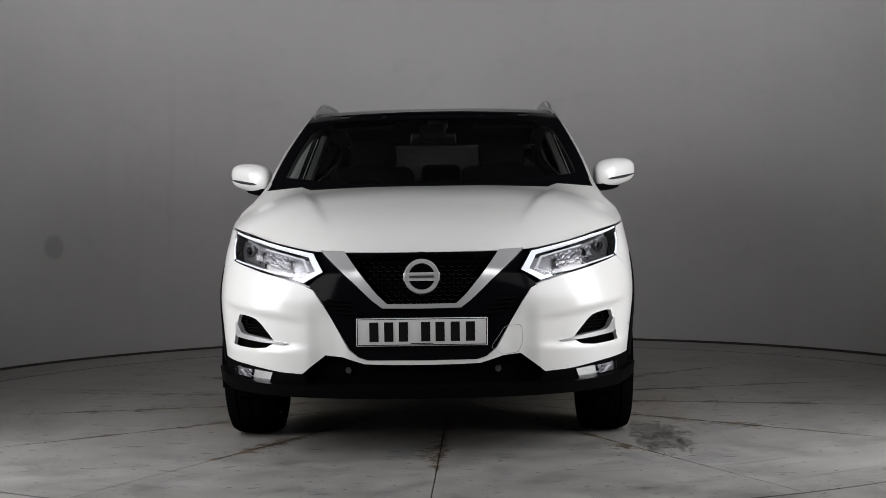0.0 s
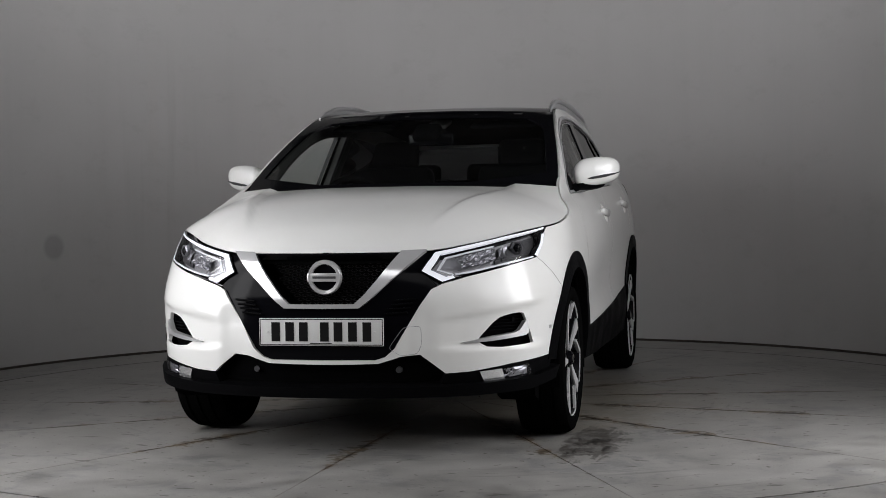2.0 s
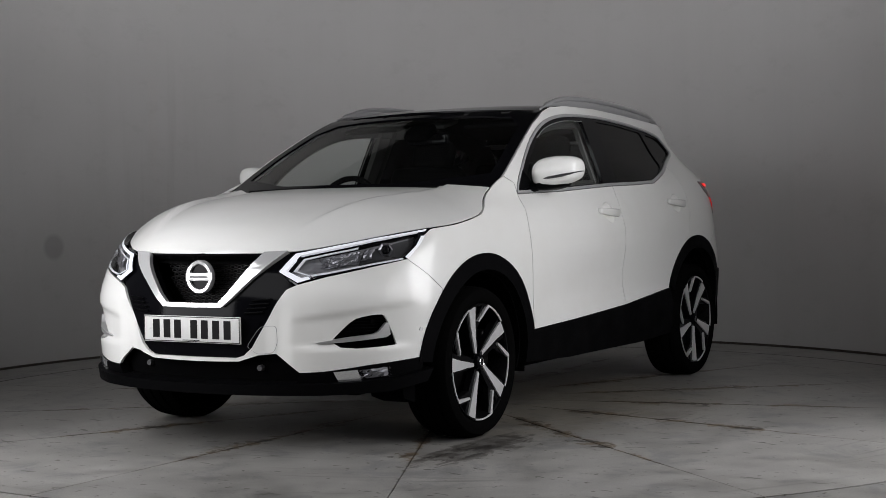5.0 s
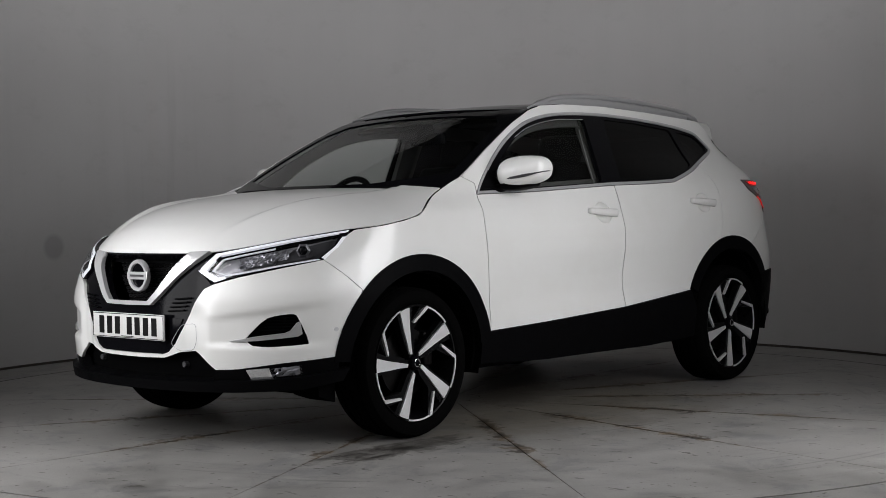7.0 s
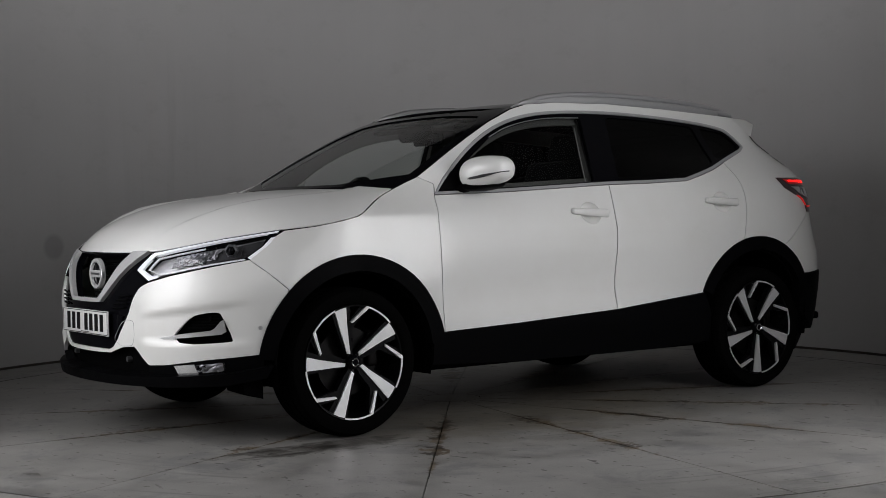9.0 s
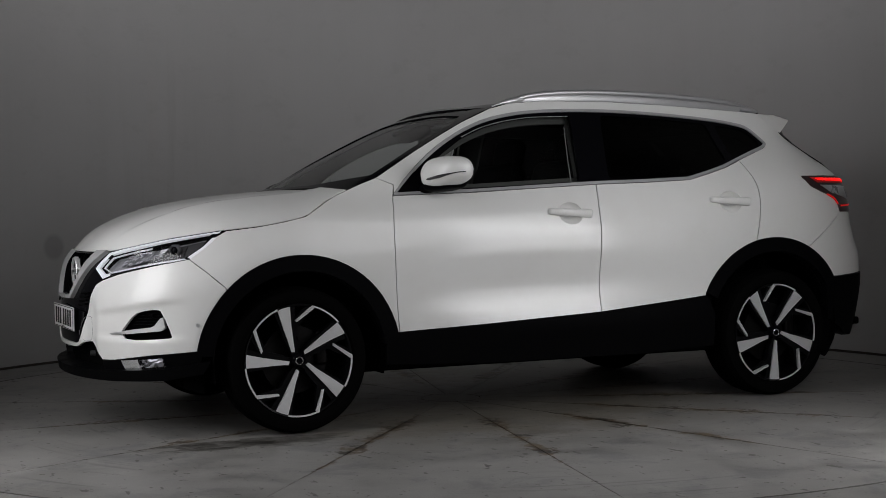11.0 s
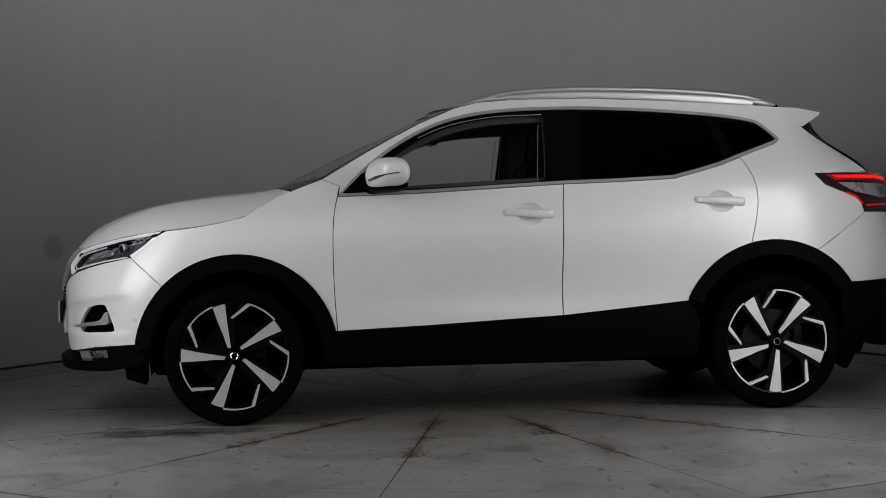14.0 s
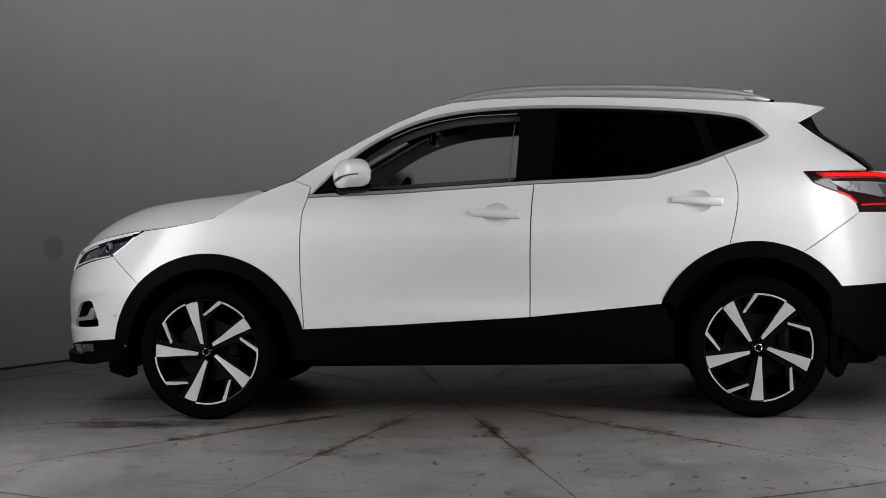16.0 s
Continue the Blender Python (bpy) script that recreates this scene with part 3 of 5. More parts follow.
    rear = fillet([(-0.36, 1.15), (-0.395, 1.482), (-0.7, 1.472), (-1.045, 1.446), (-1.11, 1.25), (-1.0, 1.205), (-0.83, 1.167), (-0.57, 1.153)], 0.022)
    fixed = fillet([(-1.10, 1.44), (-1.26, 1.42), (-1.31, 1.40), (-1.37, 1.345), (-1.345, 1.325), (-1.155, 1.262)], 0.022)
    both("window_frame", panel(inner, left, -0.002, 0.02, 0.035, holes=[front, rear, fixed], gap=0.0), GLOSS, car, "gloss black window surround and pillars")
    for name, loop, m, label in (("front_side_window", front, SIDEGLASS, "clear side window"), ("rear_side_window", rear, PRIVACY, "dark privacy glass"), ("quarter_window", fixed, PRIVACY, "dark privacy glass")):
        both(name, panel(inset(loop, -0.006), left, -0.008, 0.003, 0.05, gap=0), m, car, label)
    both("window_drip_rail", tube([left(x, z - 0.032) for x, z in dense_line([(0.42, 1.392), (0.3, 1.442), (0.15, 1.478), (0.0, 1.497), (-0.2, 1.504)], 4)], 0.0022, 6), SATIN, car)
    # dark inner lining behind the panels
    wells = [ring_of(*FW, 0.40, 0, 345, 23), ring_of(*RW, 0.40, 0, 345, 23)]
    lower = [(1.72, 0.26), (1.72, 0.80), (1.55, 0.90), (1.25, 0.95), (1.0, 1.05), (0.85, 1.06), (-0.28, 1.10), (-0.9, 1.13), (-1.19, 1.21), (-1.45, 1.2), (-1.8, 1.08), (-1.85, 0.4), (-1.85, 0.3), (-0.9, 0.26), (0.9, 0.26)]
    both("inner_lining", panel(lower, left, -0.035, 0.01, 0.06, holes=wells, gap=0), DARK, car)
    ring_in = inset(strip, 0.055)
    outer = [(0.85, 1.06)] + [(x - 0.012, z - 0.008) for x, z in CANT] + [(-1.5, 1.44), (-1.7, 1.28), (-1.75, 1.2), (-1.45, 1.2), (-1.19, 1.21), (-0.9, 1.13), (-0.28, 1.10)]
    both("pillar_trim", panel(outer, left, -0.045, 0.012, 0.05, holes=[ring_in], gap=0), TRIM, car, "grey inner pillar trim")
    both("centre_pillar", panel([(-0.20, 1.08), (-0.215, 1.50), (-0.36, 1.50), (-0.34, 1.08)], left, -0.04, 0.03, 0.06, gap=0), TRIM, car, "grey centre pillar trim")
    both("pillar_edge", tube([(x, side(x, z) - 0.035, z) for x, z in ((-0.158, 1.12), (-0.166, 1.24), (-0.178, 1.36), (-0.186, 1.42))], 0.0027, 6), BELTGREY, car, "pale grey edge of the centre pillar trim")
    # black plastic arches and sills
    for (cx, cz), a0, a1, lip in ((FW, 172, 5, 0), (RW, 25, 172, 0)):
        loop = ring_of(cx, cz, ARCH + 0.003, a0, a1, 30) + ring_of(cx, cz, 0.405, a1, a0, 30)
        both("wheel_arch_trim", panel(loop, left, 0.006, 0.05, 0.035, gap=0), PLASTIC, car, "black plastic wheel arch trim")

        def liner(u, v, cx=cx, cz=cz):
            a = radians(-12 + 204 * u)
            return (cx + 0.408 * math.cos(a), 0.52 + (side(cx, 0.5) - 0.54) * v, cz + 0.408 * math.sin(a))
        both("arch_liner", grid(28, 4, liner), DARK, car)
        both("arch_inner_wall", panel(ring_of(cx, cz, 0.44, -14, 194, 24), lambda x, z: (x, 0.52, z), 0, 0.01, 0.08, gap=0), DARK, car)
    sill = [(0.90, 0.425), (0.837, 0.437), (0.393, 0.454), (-0.252, 0.486), (-0.579, 0.515), (-0.885, 0.543), (-0.93, 0.45), (-0.93, 0.285), (-0.5, 0.265), (0.4, 0.268), (0.90, 0.29)]
    both("side_sill", panel(sill, left, 0.003, 0.06, 0.035), PLASTIC, car, "black plastic sill trim")
    both("parking_sensor", panel(ring_of(1.78, 0.513, 0.009, 0, 330, 11), left, 0.002, 0.004, 0.01, gap=0), SATIN, car, "round parking sensor")
    mud = [(-1.66, 0.46), (-1.72, 0.62), (-1.76, 0.62), (-1.80, 0.40), (-1.74, 0.20), (-1.70, 0.17), (-1.66, 0.22)]
    both("mud_flap", panel(rounded(mud, 1), left, -0.01, 0.05, 0.03, gap=0), PLASTIC, car)
    mudf = [(1.74, 0.30), (1.84, 0.30), (1.83, 0.23), (1.74, 0.20)]
    both("front_air_guide", panel(mudf, lambda x, z: (x, 0.80, z), 0.0, 0.16, 0.05, gap=0), DARK, car)


YE = [(1.5, 0.853), (1.6, 0.829), (1.635, 0.817), (1.77, 0.725), (1.90, 0.625), (2.0, 0.52), (2.06, 0.43), (2.1, 0.31), (2.12, 0.21), (2.132, 0.0)]
ZE = [(1.0, 1.125), (1.05, 1.11), (1.116, 1.083), (1.195, 1.04), (1.275, 0.994), (1.38, 0.970), (1.5, 0.950), (1.635, 0.935), (1.9, 0.882), (2.0, 0.86), (2.06, 0.846), (2.132, 0.838)]
ZC = [(1.0, 1.128), (1.19, 1.118), (1.38, 1.104), (1.68, 1.062), (1.84, 1.022), (2.0, 0.955), (2.06, 0.912), (2.1, 0.872), (2.12, 0.85), (2.132, 0.838)]
BULGE = [(1.0, 0.61), (1.3, 0.575), (1.7, 0.49), (2.1, 0.37)]


def hood_point(x, v):
    ze, zc = curve(ZE, x), curve(ZC, x)
    ye = side(x, ze) if x < 1.6 else curve(YE, x)
    y = v * (ye - 0.0045)
    z = zc - (zc - ze + 0.003) * abs(v) ** 3.2
    ridge = curve(BULGE, x)
    lift = 0.022 * smooth((2.1 - x) / 0.4) * smooth((abs(y) - ridge + 0.035) / 0.035) * (1 - abs(v) ** 5)
    return (x, y, z + lift)


def hood(car):
    def at(u, v):
        v = 2 * v - 1
        xb = 1.19 - 0.14 * v * v
        w = 1 - (1 - u) ** 1.7
        return hood_point(xb + (2.131 - xb) * w, v)
    g = grid(44, 72, at)
    mesh("bonnet", *skin(g[0], g[1], 0.005), PAINT, car, "white bonnet with raised edges")
    lower = grid(20, 24, lambda u, v: (lambda p: (p[0] - 0.03, p[1] * 0.94, p[2] - 0.045))(at(u, v)))
    mesh("engine_bay_lining", *lower, DARK, car)


XC = [(1.09, 1.20), (1.16, 1.07), (1.291, 0.80), (1.436, 0.475), (1.506, 0.325), (1.56, 0.20)]
XE = sorted((z, x) for x, z in CANT[:8])


def screen(v, z):
    """Windscreen: v from -1 to 1 across, z up."""
    xe, xc = curve(XE, z), curve(XC, z)
    if z < 1.161:
        xe = 0.896 + (1.161 - z) * 1.7
    ye = side(xe, z) - 0.012
    return (xc - (xc - xe) * v * v, v * ye, z)


ROOF = [(-1.6, 1.505), (-1.4, 1.53), (-1.25, 1.545), (-0.85, 1.570), (-0.45, 1.582), (-0.1, 1.573), (0.1, 1.557), (0.28, 1.531)]


def roof_point(x, v):
    ze, zc = curve(sorted(CANT + [(-1.6, 1.485)]), x), curve(ROOF, x)
    y = side(x, ze) - 0.004
    return (x, v * y, ze + (zc - ze) * (1 - abs(v) ** 2.6) - 0.002)


def upper(car):
    out = [(-1, 1.10), (1, 1.10), (1, 1.30), (1, 1.512), (0.5, 1.525), (0, 1.528), (-0.5, 1.525), (-1, 1.512), (-1, 1.30)]
    win = rounded([(-0.93, 1.135), (0.93, 1.135), (0.93, 1.30), (0.91, 1.47), (0.5, 1.492), (0, 1.497), (-0.5, 1.492), (-0.91, 1.47), (-0.93, 1.30)], 1)
    mesh("windscreen_surround", *panel(out, screen, 0.0, 0.01, 0.022, holes=[win], gap=0, su=0.7), GLOSS, car, "black edge of the windscreen")
    mesh("windscreen", *panel(inset([(u * 0.7, w) for u, w in win], -0.01), lambda u, w: screen(u / 0.7, w), -0.006, 0.004, 0.022, gap=0), WINDSCREEN, car, "tinted windscreen")

    def roof(u, v):
        v = 2 * v - 1
        x0 = 0.292 - 0.078 * v * v
        return roof_point(x0 + (-1.40 - x0) * u, v * 0.985)
    g = grid(36, 30, roof)
    mesh("roof", *skin(g[0], [f[::-1] for f in g[1]], 0.02), GLOSS, car, "gloss black glass roof")
    g2 = grid(20, 16, lambda u, v: (lambda p: (p[0], p[1] * 0.93, p[2] - 0.045))(roof(u, v)))
    mesh("headlining", *g2, DARK, car)
    # roof spoiler
    verts, faces = [], []
    for i in range(25):
        v = i / 12 - 1
        r = roof_point(-1.395, v)
        k = 1 - v * v
        tip = (-1.695 - 0.06 * k ** 0.7, v * 0.53, 1.483 + 0.022 * k)
        low = (-1.565 - 0.06 * k ** 0.7, v * 0.625, 1.405 + 0.02 * k)
        base = (-1.43, v * 0.64, 1.43)
        mid = ((r[0] + tip[0]) / 2, (r[1] + tip[1]) / 2 + 0.02 * v, (r[2] + tip[2]) / 2 + 0.008)
        verts += [r, mid, tip, (tip[0] + 0.004, tip[1], tip[2] - 0.012), low, base]
    for i in range(24):
        for k in range(5):
            faces.append((i * 6 + k, (i + 1) * 6 + k, (i + 1) * 6 + k + 1, i * 6 + k + 1))
    faces += [tuple(range(6))[::-1], tuple(range(144, 150))]
    mesh("roof_spoiler", verts, [f[::-1] for f in faces], PAINT, car, "white roof spoiler")
    fin = box((0.16, 0.025, 0.085), (-1.36, 0, 1.578), 0.01)
    for v in fin.verts:
        if v.co.z > 1.575:
            v.co.x = -1.40 + (v.co.x + 1.36) * 0.35
    part("aerial_fin", fin, PAINT, car)
    # roof rails
    line = [(0.21, 1.527), (0.12, 1.553), (0.0, 1.584), (-0.15, 1.602), (-0.4, 1.612), (-0.7, 1.608), (-1.0, 1.594), (-1.25, 1.570), (-1.37, 1.546), (-1.43, 1.525)]
    pts = []
    for i in range(41):
        x = 0.21 - 1.64 * i / 40
        pts.append((x, side(x, curve(sorted(CANT), x)) - 0.022, curve(sorted(line), x) - 0.009))
    rads = [0.0145 * min(1, 0.35 + 0.65 * smooth(min(i, 40 - i) / 5)) for i in range(41)]
    rails = both("roof_rail", tube(pts, rads, 12, 0.95), RAIL, car, "satin silver roof rail")
    for r, s in zip(rails, (1, -1)):
        base = []
        for x, y, z in pts[3:38]:
            top = curve(sorted(CANT), x)
            base.append((x, s * (y - 0.006), top + 0.35 * (z - top)))
        mesh("rail_base", *tube(base, [0.006 + 0.26 * max(0.0, z - curve(sorted(CANT), x)) for x, y, z in pts[3:38]], 8, 1.25), RAIL, r, "silver base under the rail")
        for x0, x1 in ((0.17, 0.02), (-1.28, -1.42)):
            foot = [(x, s * (side(x, curve(sorted(CANT), x)) - 0.022), curve(sorted(CANT), x) + (curve(sorted(line), x) - curve(sorted(CANT), x)) * 0.45) for x in (x0, x0 * 0.7 + x1 * 0.3, x0 * 0.3 + x1 * 0.7, x1)]
            mesh("rail_foot", *tube(foot, [0.004, 0.014, 0.016, 0.008], 10, 1.1), RAIL, r)


def rear(car):
    lampx = [(tail_a(x, z), z) for x, z in LAMP_R]
    lamp = [(tail_a(-1.547, 1.162), 1.162), (tail_a(-1.72, 1.164), 1.164), (48, 1.155), (38, 1.145), (36, 1.05), (40, 0.966)] + lampx[::-1][:-1]
    seam = [(tail_a(-1.807, 0.964), 0.964), (tail_a(-1.676, 0.8765), 0.8765), (tail_a(-1.545, 0.789), 0.789)]
    arc = [(tail_a(x, z), z) for x, z in ring_of(*RW, ARCH, 117, 145, 8)]
    half = seam + arc + [(tail_a(-1.699, 0.62), 0.62), (60, 0.628), (40, 0.635), (20, 0.64), (0, 0.64)]
    full = half + [(-a, z) for a, z in half[::-1][1:]] + [(-30, 0.96), (0, 0.96), (30, 0.96)]
    mesh("rear_bumper", *panel(full, tail, 0.0, 0.015, 0.04, gap=0.0, su=TS), PAINT, car, "white rear bumper")
    lo = [(78, 0.617), (60, 0.624), (30, 0.634), (0, 0.636), (-30, 0.634), (-60, 0.624), (-78, 0.617), (-76, 0.40), (-62, 0.30), (-30, 0.26), (0, 0.26), (30, 0.26), (62, 0.30), (76, 0.40)]
    mesh("rear_lower_bumper", *panel(lo, tail, 0.008, 0.05, 0.05, su=TS), PLASTIC, car, "black plastic lower rear bumper")
    skid = [(35, 0.36), (-35, 0.36), (-30, 0.29), (30, 0.29)]
    mesh("rear_skid_plate", *panel(skid, tail, 0.03, 0.03, 0.05, su=TS), SATIN, car, "silver skid plate")
    gate = [(58, 1.158), (0, 1.168), (-58, 1.158), (-36, 1.14), (-34, 0.968), (0, 0.968), (34, 0.968), (36, 1.14)]
    mesh("tailgate", *panel(gate, tail, 0.0, 0.015, 0.04, su=TS), PAINT, car, "white tailgate")
    def flatter(a, z):
        p, q = tail(a, z), tail(55, z)
        return (q[0] + (p[0] - q[0]) * 0.5, p[1], z)
    gate2 = [(52, 1.175), (55, 1.24), (55, 1.33), (52, 1.415), (0, 1.475), (-52, 1.415), (-55, 1.33), (-55, 1.24), (-52, 1.175), (0, 1.175)]
    mesh("rear_window", *panel(gate2, flatter, 0.0, 0.006, 0.05, su=TS), REARGLASS, car, "dark rear window")
    finl = [(-1.553, 1.408), (-1.60, 1.376), (-1.655, 1.334), (-1.70, 1.302), (-1.668, 1.36), (-1.645, 1.42), (-1.62, 1.445)]
    both("spoiler_side_fin", panel(finl, left, 0.004, 0.02, 0.03, gap=0), GLOSS, car, "gloss black fin beside the rear window")
    lamps = both("tail_light", panel(lamp, tail, 0.004, 0.03, 0.03, su=TS), REDLENS, car, "dark red tail light, lit")
    bar1 = [(tail_a(-1.64, 1.147), 1.147), (52, 1.149), (40, 1.139), (40, 1.125), (52, 1.133), (tail_a(-1.66, 1.135), 1.135)]
    clear = [(tail_a(-1.66, 1.112), 1.112), (54, 1.108), (42, 1.10), (42, 1.04), (52, 1.032), (tail_a(-1.75, 1.065), 1.065)]
    bar2 = [(tail_a(-1.812, 1.004), 1.004), (50, 1.008), (40, 1.012), (40, 0.999), (tail_a(-1.818, 0.992), 0.992)]
    bar3 = [(tail_a(-1.70, 1.058), 1.058), (tail_a(-1.757, 1.036), 1.036), (tail_a(-1.79, 1.005), 1.005), (tail_a(-1.803, 1.003), 1.003), (tail_a(-1.766, 1.044), 1.044), (tail_a(-1.71, 1.066), 1.066)]
    wide = [(tail_a(-1.60, 1.153), 1.153), (52, 1.156), (39, 1.146), (39, 1.116), (52, 1.122), (tail_a(-1.65, 1.122), 1.122)]
    white = [(53, 1.098), (46, 1.093), (45, 1.05), (50.5, 1.042)]
    for loop, m, name in ((bar1, REDGLOW, "light_bar"), (bar2, REDDIM, "light_bar"), (bar3, REDDIM, "light_line"), (wide, REDSOFT, "red_lens"), (clear, LAMPBACK, "clear_lens"), (white, REFLECTOR, "reflector")):
        g = panel(loop, tail, {"reflector": 0.0095, "red_lens": 0.0055}.get(name, 0.0075), 0.006, 0.02, su=TS)
        for lamp_ob, geometry in zip(lamps, (g, flipped(*g))):
            mesh(name, *geometry, m, lamp_ob)


def front(car):
    seam = [(nose_a(1.80, 0.802), 0.802), (nose_a(1.735, 0.744), 0.744), (nose_a(1.661, 0.676), 0.676)]
    arc = [(nose_a(x, z), z) for x, z in ring_of(*FW, ARCH, 43, 8, 10)]
    low = [(53.3, 0.38), (38.7, 0.356), (31.4, 0.351), (24.4, 0.428), (19.1, 0.421), (13.3, 0.394), (6.4, 0.391), (0, 0.39)]
    inn = [(0, 0.406), (6.4, 0.407), (12.5, 0.407), (15.0, 0.419), (17.6, 0.454), (24.4, 0.631), (27.0, 0.688), (29.9, 0.707)]
    top = [(37.8, 0.736), (51.4, 0.774)]
    half_low, half_in = seam + arc + [(72.3, 0.40)] + low, inn + top
    loop = half_low + [(-a, z) for a, z in half_low[::-1][1:]] + [(-a, z) for a, z in half_in[::-1]] + half_in[1:]
    intake = [(41.2, 0.476), (42.6, 0.498), (47.8, 0.564), (52.0, 0.578), (57.0, 0.584), (58.6, 0.575), (62.8, 0.462), (61.8, 0.455), (45.2, 0.445)]
    holes = [rounded(intake, 1), [(-a, z) for a, z in rounded(intake, 1)]]

    def sculpt(a, z):
        """The bumper: a shelf above the intakes that fades towards the middle, and a keel by the number plate."""
        x, y, _ = nose(a, z)
        b = abs(a)
        shelf = 0.013 * smooth((b - 24) / 14) * (1 - smooth((b - 58) / 14))
        d = smooth((z - (0.548 + 0.0016 * (b - 28))) / 0.026)
        low = 1 - smooth((z - 0.440) / 0.03)
        depth = shelf * (d - 1) + shelf * low * 1.3
        fall = 0.012 * smooth((b - 17) / 5) * (1 - smooth((b - 25) / 5)) * (1 - smooth((z - 0.56) / 0.1))
        r = math.hypot(x - XF, y)
        k = 1 + (depth - fall) / r
        return (XF + (x - XF) * k, y * k, z)
    bumper = mesh("front_bumper", *panel(loop, sculpt, 0.0, 0.015, 0.013, holes=holes, gap=0.0, su=NS), PAINT, car, "white front bumper")
    tow = [(24.6, 0.543), (19.8, 0.539), (15.9, 0.455), (19.1, 0.424), (23.8, 0.431), (25.0, 0.473)]
    edge_line = fillet([(a * NS, z) for a, z in tow], 0.014)
    ring = inset(edge_line, 0.0016)
    mesh("towing_eye_cover", *panel([(u / NS, z) for u, z in edge_line], sculpt, 0.0006, 0.001, 0.02, holes=[[(u / NS, z) for u, z in ring]], gap=0, su=NS), LAMPBACK, bumper, "thin outline of the towing eye cover")
    # intakes with blades
    for s in (1, -1):
        m = [(s * a, z) for a, z in intake]
        pocket = mesh("bumper_intake", *panel([(a * 1.0, z) for a, z in m], nose, -0.045, 0.02, 0.02, gap=-0.012, su=NS), DARK, car, "black air intake")
        blade = [(36.2, 0.473), (46, 0.492), (54.6, 0.503), (56.4, 0.512), (58.6, 0.546), (59.6, 0.549), (60.4, 0.500), (59.0, 0.489), (45.8, 0.474), (37.1, 0.468)]
        mesh("blade", *panel([(s * a, z) for a, z in blade], nose, -0.003, 0.022, 0.012, gap=0, su=NS), SATIN, pocket, "satin silver blade")
        sensor = ring_of(54.5, 0.555, 0.55, 0, 330, 11, 0.009)
        mesh("parking_sensor", *panel([(s * a, z) for a, z in sensor], nose, -0.02, 0.02, 0.01, gap=0, su=NS), PLASTIC, pocket)
        for k in range(5):
            zz = 0.515 + 0.013 * k
            bar = [nose(s * (45.5 + 0.9 * k + 1.35 * i), zz) for i in range(10)]
            mesh("mesh_bar", *tube([(x - 0.03, y * 0.975, z) for x, y, z in bar], 0.0022, 6), PLASTIC, pocket)
        # lower lamps
        fog = [(49.5, 0.362), (59.9, 0.374), (60.2, 0.330), (50.8, 0.318)]
        flash = [(41.7, 0.354), (49.3, 0.362), (50.5, 0.319), (45.0, 0.309), (43.2, 0.316)]
        lamp = mesh("fog_light", *panel([(s * a, z) for a, z in fog], nose, 0.004, 0.02, 0.015, gap=0, su=NS), GLOSS, car, "clear fog light with a bright reflector")
        mesh("reflector", *facets(50.3, 59.4, (0.322, 0.333), (0.358, 0.369), 7, 4, -0.006, 0.005, s, 3), REFLECTOR, lamp, "faceted mirror", flat=True)
        mesh("lens", *panel([(s * a, z) for a, z in fog], nose, 0.016, 0.012, 0.015, gap=0.001, su=NS), LENS, lamp).visible_shadow = False
        mesh("reflector_strip", *panel([(s * a, z) for a, z in flash], nose, 0.007, 0.02, 0.012, gap=0, su=NS), FOGLIT, car, "bright white lower lamp strip")
    # black centre with the grille opening
    vout = [(25.2, 0.842), (16.1, 0.722), (11.2, 0.648), (8.6, 0.616), (0, 0.614)]
    vin = [(0, 0.632), (7.5, 0.633), (9.9, 0.67), (17.6, 0.820), (18.5, 0.838)]
    cut = [(18.0, 0.836), (9.7, 0.668), (7.4, 0.634), (0, 0.632)]
    hole = cut + [(-a, z) for a, z in cut[::-1][1:]] + [(0, 0.834)]
    hl = [(28.6, 0.708), (24.2, 0.762), (27.2, 0.838)]
    out = inn[:7] + hl + [(18, 0.842), (0, 0.838)]
    full = out + [(-a, z) for a, z in out[::-1][1:-1]]
    mesh("grille_surround", *panel(full, nose, -0.012, 0.03, 0.03, holes=[hole], gap=0, su=NS), GLOSS, car, "gloss black front surround")
    for s in (1, -1):
        for k in range(4):
            z = 0.592 + 0.0175 * k
            p, q = nose(s * (15.0 + 0.75 * k), z), nose(s * (20.8 + 0.7 * k), z + 0.006)
            mesh("air_slat", *tube([(p[0] - 0.004, p[1], p[2]), (q[0] - 0.004, q[1], q[2])], 0.0045, 6), PLASTIC, car)
    vee = vout + [(-a, z) for a, z in vout[::-1][1:]] + [(-a, z) for a, z in vin[::-1]] + vin[1:]
    mesh("grille_vee", *panel(vee, nose, 0.008, 0.03, 0.014, gap=0, su=NS), BRIGHT, car, "broad chrome V round the grille")
    back = grid(4, 6, lambda u, v: (2.085 - 0.015 * abs(2 * v - 1) - 0.05 * u, (2 * v - 1) * (0.14 + 0.17 * u), 0.62 + 0.23 * u))
    grille = mesh("grille", *back, DARK, car, "black honeycomb grille")
    verts, faces = [], []
